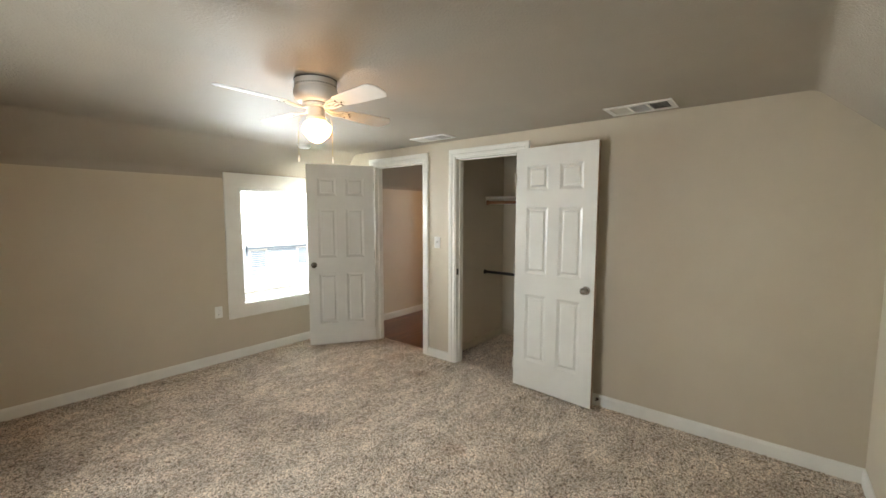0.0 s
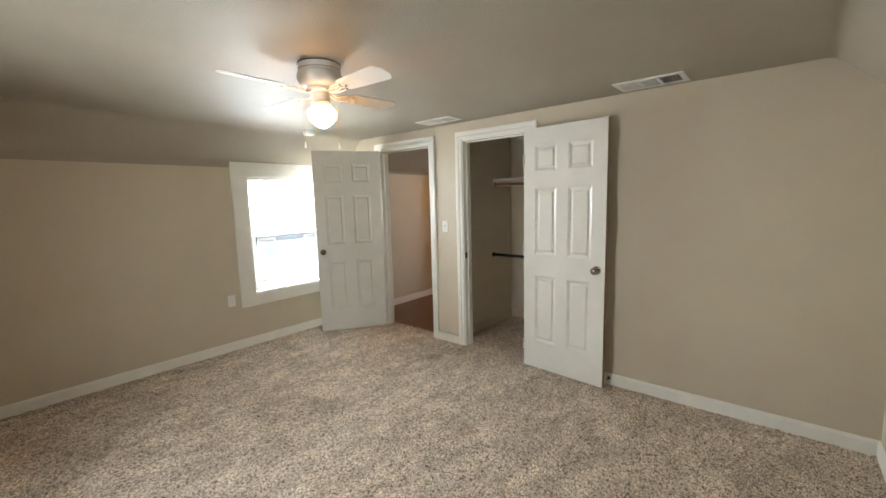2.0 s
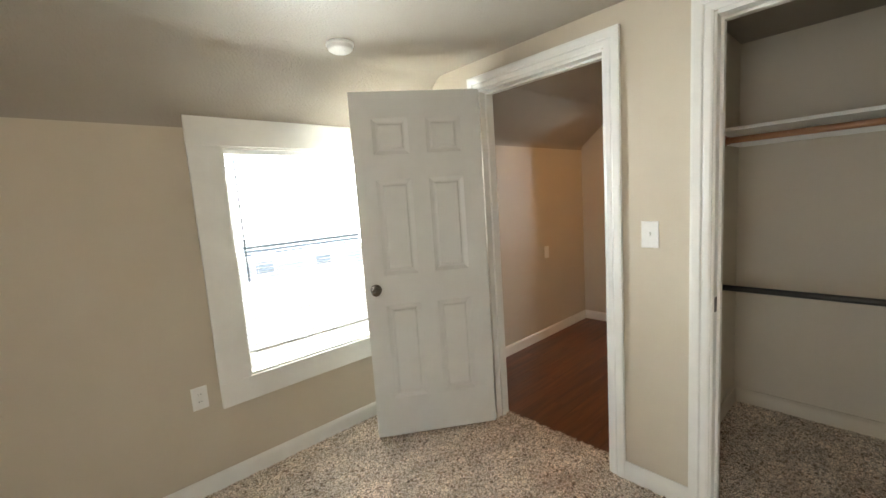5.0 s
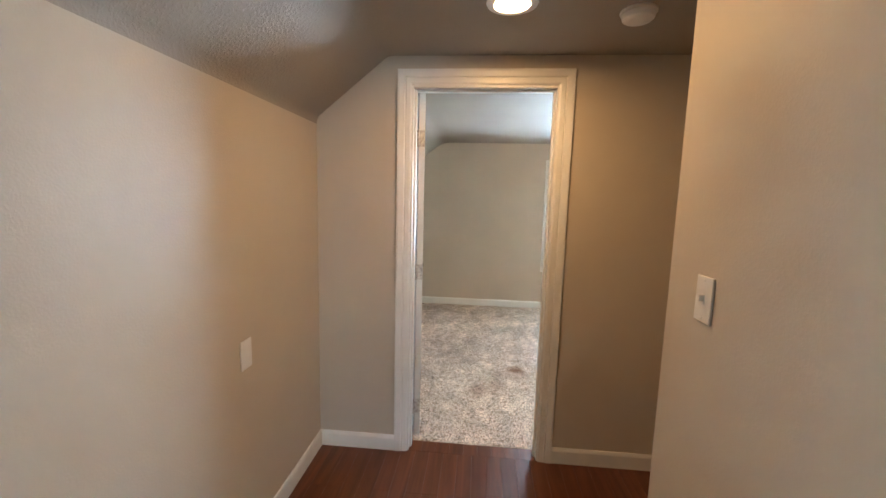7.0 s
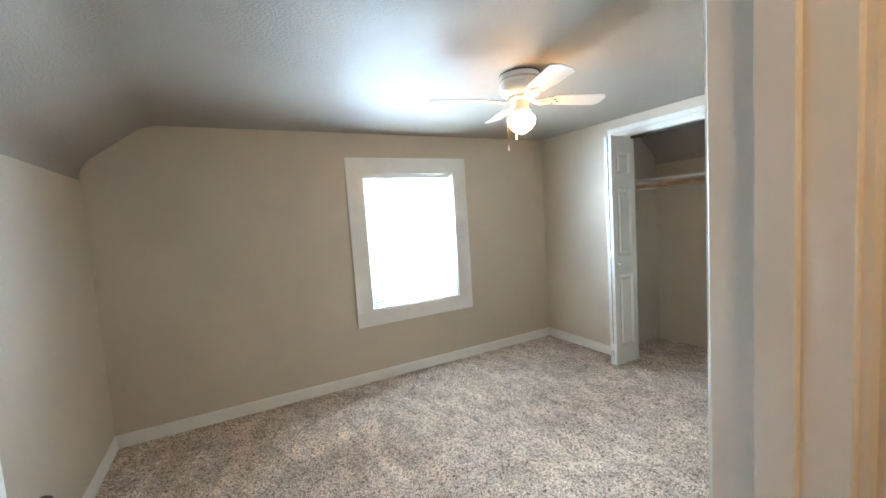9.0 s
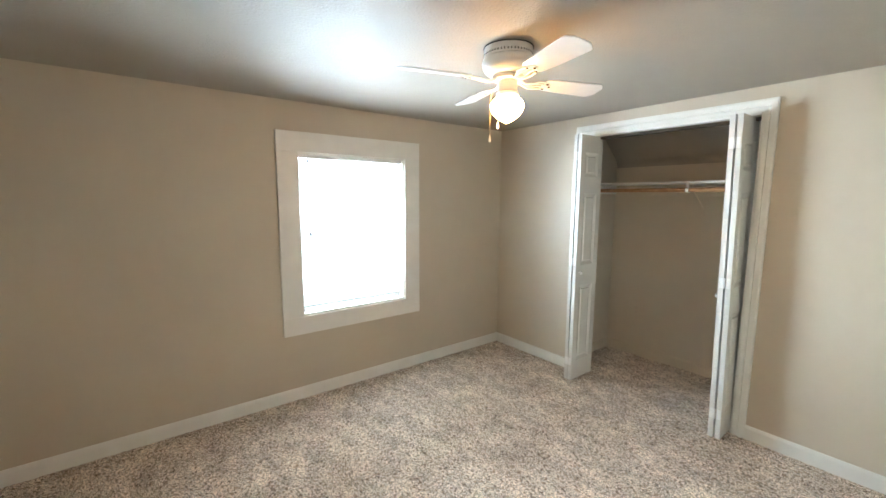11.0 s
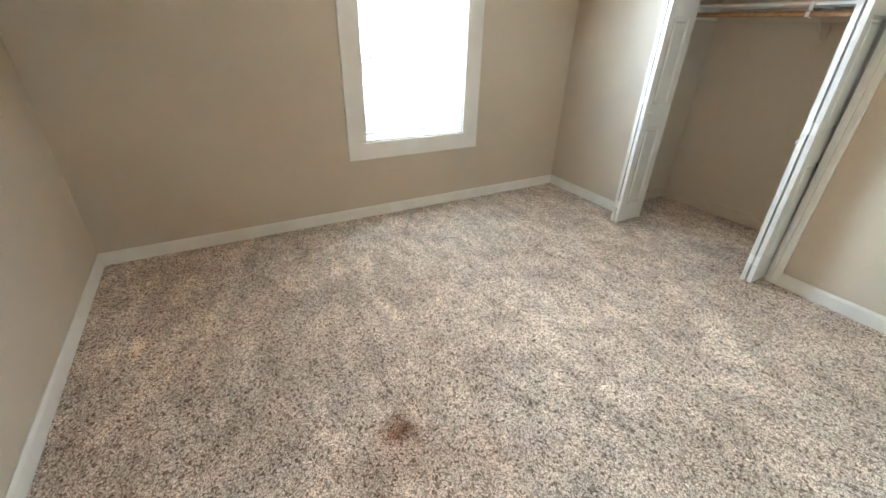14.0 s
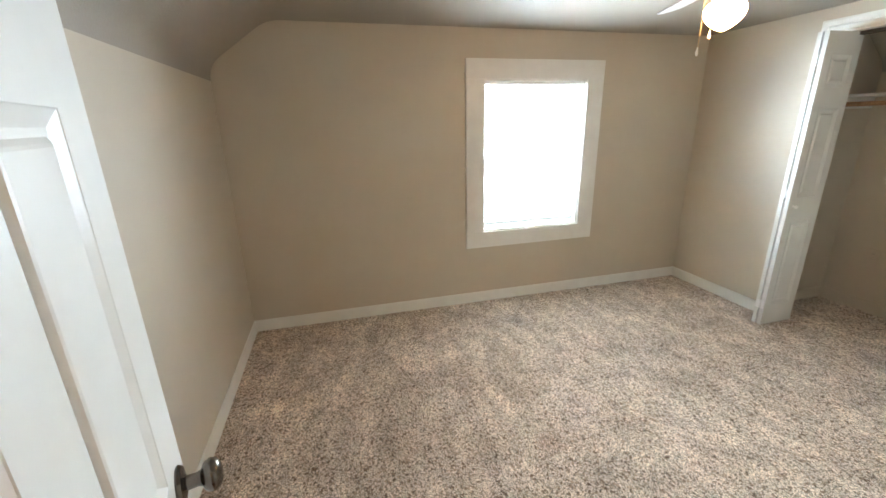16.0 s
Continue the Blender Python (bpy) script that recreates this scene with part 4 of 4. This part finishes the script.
smoke_alarm(pose(0.475, -0.78, AZ - 0.0005), "small round white smoke alarm on the ceiling")
smoke_alarm(pose(1.535, 1.775, HZ - 0.0005), "round white smoke alarm on the hall ceiling")
can = thing("recessed_downlight", pose(1.056, 1.70, HZ), "lit round recessed ceiling light with white trim", "ceiling light")
part("trim_ring", lathe(bmesh.new(), [(0.064, -0.002), (0.068, -0.007), (0.085, -0.008), (0.094, -0.004), (0.096, 0.0), (0.064, 0.0)], None, 40, False), WHITE, can, smooth=True)
part("lens", lathe(bmesh.new(), [(0.0638, -0.0022), (0.05, -0.0035), (0, -0.0042)], None, 36), LENS, can, "glowing warm diffuser", smooth=True)


# ---- switches and outlets: built facing -y, plate centre at the origin ----
def wall_plate(m, kind, label, mat=None):
    mat = mat or PLASTIC
    p = thing("light_switch" if kind == "switch" else "wall_outlet", m, label, "light switch" if kind == "switch" else "outlet")
    part("plate", boxes((-0.036, 0.036, -0.006, 0, -0.0585, 0.0585), bevel=0.0025), mat, p)
    if kind == "switch":
        part("toggle", boxes((-0.0045, 0.0045, -0.018, -0.0062, -0.004, 0.012), bevel=0.0012), mat, p)
        part("toggle_slot", boxes((-0.0055, 0.0055, -0.0066, -0.0061, -0.0125, 0.0125)), mat, p)
    elif kind == "outlet":
        for z in (-0.0195, 0.0195):
            face = part("receptacle", boxes((-0.0165, 0.0165, -0.0078, -0.0062, z - 0.0135, z + 0.0135), bevel=0.0015), mat, p)
            for x in (-0.006, 0.006):
                # near-black slivers paint the shaded contact slots on the uncut face
                part("slot", boxes((x - 0.001, x + 0.001, -0.0083, -0.0079, z - 0.002, z + 0.006)), HOLE_SHADE, face)
    for z in ((-0.048, 0.048) if kind == "switch" else (0.0,)):
        part("screw", lathe(bmesh.new(), [(0.003, 0), (0.0026, 0.001), (0, 0.0012)], Matrix.Translation((0, -0.0062, z)) @ pose(0, 0, 0, 90, 0, 0), 10), mat, p)
    return p


wall_plate(pose(1.609, 0, 1.213), "switch", "white toggle light switch between the two doorways")
wall_plate(pose(HX, 1.135, 1.235, 0, 0, -90), "switch", "white toggle light switch near the hall corner")
wall_plate(pose(0, -1.495, 0.516, 0, 0, 90), "outlet", "white duplex outlet beside the window casing")
wall_plate(pose(KX, 1.522, 0.845, 0, 0, 90), "blank", "white blank wall plate on the hall knee wall")
wall_plate(pose(CBX, 4.46, 0.45, 0, 0, -90), "outlet", "wall-coloured overpainted duplex outlet inside the closet", WALL)

ds = thing("door_stop", pose(3.262, -0.013, 0.055), "small sprung metal door stop on the baseboard", "door stop")
part("base", lathe(bmesh.new(), [(0.012, 0), (0.012, 0.004), (0.006, 0.007)], pose(0, 0, 0, 90, 0, 0), 14), BRONZE, ds, smooth=True)
coil = [(0.0048 * math.cos(k * 0.9), -0.006 - 0.0007 * k, 0.0048 * math.sin(k * 0.9)) for k in range(70)]
part("spring", tube(bmesh.new(), coil, 0.0011, 5), BRONZE, ds, smooth=True)
part("tip", lathe(bmesh.new(), [(0.006, 0.053), (0.0075, 0.057), (0.0075, 0.064), (0.004, 0.068), (0, 0.068)], pose(0, 0, 0, 90, 0, 0), 14), PLASTIC, ds, "white rubber tip", smooth=True)

# ---- closet of the main bedroom ----
sh = thing("closet_shelf", pose(CX, CY, 1.69), "white painted shelf board on cleats", "shelf")
part("board", boxes((0.002, 2.748 - CX, -0.405, -0.002, -0.009, 0.009), bevel=0.002), TRIM, sh)
part("cleat", boxes((0.0, 0.018, -0.40, -0.002, -0.075, -0.0095), bevel=0.002), TRIM, sh)
part("back_cleat", boxes((0.019, 2.748 - CX, -0.02, -0.0015, -0.075, -0.0095), bevel=0.002), TRIM, sh)


def closet_rod(x0, x1, y, z, mat, label):
    r = thing("closet_rod", pose(x0, y, z), label, "closet rod")
    part("rod", tube(bmesh.new(), [(0.004, 0, 0), (x1 - x0 - 0.004, 0, 0)], 0.0165, 18), mat, r, smooth=True)
    for x, s in ((0, 1), (x1 - x0, -1)):
        part("socket", lathe(bmesh.new(), [(0.029, 0), (0.029, 0.004), (0.021, 0.006), (0.0205, 0.02), (0.0175, 0.02)], Matrix.Translation((x, 0, 0)) @ pose(0, 0, 0, 0, 90 * s, 0), 20), mat, r, smooth=True)
    return r


closet_rod(CX + 0.018, 2.732, 0.79, 1.632, REDWOOD, "red-brown wooden hanging rod under the shelf")
closet_rod(CX, 2.75, 0.775, 0.832, BLACK, "black metal lower hanging rod")

# ---- bifold closet fittings ----
sb = thing("closet_shelf", pose(CBX, 3.13, 1.655), "white shelf board across the bifold closet", "shelf")
part("board", boxes((-0.34, -0.002, 0.002, 1.608, -0.009, 0.009), bevel=0.002), TRIM, sb)
part("cleat", boxes((-0.02, -0.0015, 0.02, 1.59, -0.1, -0.0095), bevel=0.002), WALL, sb, "wall-coloured back cleat")
for yb in (0.0, 1.592):
    part("end_cleat", boxes((-0.33, -0.0205, yb, yb + 0.018, -0.09, -0.0095), bevel=0.002), TRIM, sb)
rb = thing("closet_rod", pose(4.49, 3.15, 1.595), "natural wooden hanging rod in the bifold closet", "closet rod")
part("rod", tube(bmesh.new(), [(0, 0.0, 0), (0, 1.57, 0)], 0.0165, 18), OAK, rb, smooth=True)
bk = thing("shelf_bracket", pose(CBX, 3.95, 1.645), "white metal shelf and rod bracket", "bracket")
part("wall_plate", boxes((-0.005, -0.0005, -0.02, 0.02, -0.27, -0.11), bevel=0.001), WALL, bk, "overpainted bracket plate")
part("arm", boxes((-0.335, -0.021, -0.004, 0.004, -0.012, -0.0005)), WHITE, bk)
bm = bmesh.new()
tube(bm, [(-0.006, 0, -0.2), (-0.12, 0, -0.12), (-0.25, 0, -0.03), (-0.29, 0, -0.013)], 0.005, 8)
part("brace", bm, WALL, bk, smooth=True)
bm = bmesh.new()
tube(bm, [(-0.335, 0, -0.006), (-0.335, 0, -0.045), (-0.33, 0, -0.062), (-0.31, 0, -0.07), (-0.292, 0, -0.062)], 0.006, 8)
part("rod_hook", bm, WHITE, bk, "white rod hook", smooth=True)
part("shelf_clip", boxes((-0.35, -0.341, -0.011, 0.011, -0.028, 0.02), bevel=0.002), WHITE, bk, "white clip on the shelf edge")
part("rod_clip", boxes((-0.363, -0.357, -0.012, 0.012, -0.068, -0.036), bevel=0.002), WHITE, bk, "white clip on the rod")

# ---- outdoors ----
structure("ground", boxes((-400, 400, -400, 400, -3.0, -2.8)), GRAVEL, "pale dry yard reaching the horizon", "ground")
structure("exterior_wall", boxes((-W - 0.02, CBX + 0.4, AY - W, BY1 + W, -2.8, -0.1)), SIDING, "lower storey of the house", "wall")
nh = thing("house", pose(-19, 7, -2.8), "blue-grey neighbouring house with a pale roof", "house")
part("wall", boxes((-6, 0, -11, 9, 0, 2.6)), SIDING, nh)
part("roof", prism([(-6.5, 2.6), (0.5, 2.6), (-3, 4.4)], -11.5, 9.5), SHINGLE, nh, "pale shingle roof")
for k, yy in enumerate((-8.5, -5.5, -2, 1.2, 4.2, 7)):
    wn = part("window", boxes((0.0, 0.05, yy - 0.55, yy + 0.55, 1.0, 2.2)), TRIM, nh)
    part("pane", boxes((0.051, 0.06, yy - 0.45, yy + 0.45, 1.1, 2.1)), PANE_DARK, wn)
# added boards, white to give the bright sunlit strip below the house wall
fn = thing("fence", pose(-14.5, 6, -2.8), "added white boards for the bright strip below the house", "fence")
for k in range(24):
    yy = -11 + k * 0.9
    part("board", boxes((0, 0.03, yy, yy + 0.84, 0.05, 1.35)), TRIM, fn)


# ---- hall planks, last ----
hall = tagged(new("floor_hall"), "dark red-brown glossy wood plank floor", "floor", kind="structure")
rng = random.Random(3)
PW = 0.0815
plank_meshes = {}


def plank(x0, x1, y0, y1):
    key = (round(x1 - x0, 4), round(y1 - y0, 3))
    if key not in plank_meshes:
        bm = boxes((0, key[0] - 0.0004, 0, key[1] - 0.0004, -0.012, -0.001))
        bmesh.ops.bevel(bm, geom=[e for e in bm.edges if all(v.co.z > -0.005 for v in e.verts)], offset=0.0005, segments=1, affect="EDGES")
        me = bpy.data.meshes.new("plank")
        bmesh.ops.recalc_face_normals(bm, faces=bm.faces)
        bm.to_mesh(me)
        bm.free()
        me.materials.append(PLANK)
        plank_meshes[key] = me
    o = new("plank", plank_meshes[key])
    o.parent = hall
    o.location = (x0, y0, 0)


def plank_field(x0, x1, y0, y1):
    x = x0
    while x < x1 - 0.004:
        xe = min(x + PW, x1)
        y = y0
        ln = rng.choice((0.3, 0.6, 0.9))
        while y < y1 - 0.004:
            ye = y1 if y1 - (y + ln) < 0.12 else y + ln
            plank(x, xe, y, ye)
            y, ln = ye, 0.9
        x = xe


plank_field(KX, HX, T, HY1)
plank_field(HX, 3.0, HY0, HY1)
plank_field(D2[0], D2[1], HY1, HY1 + 0.1)
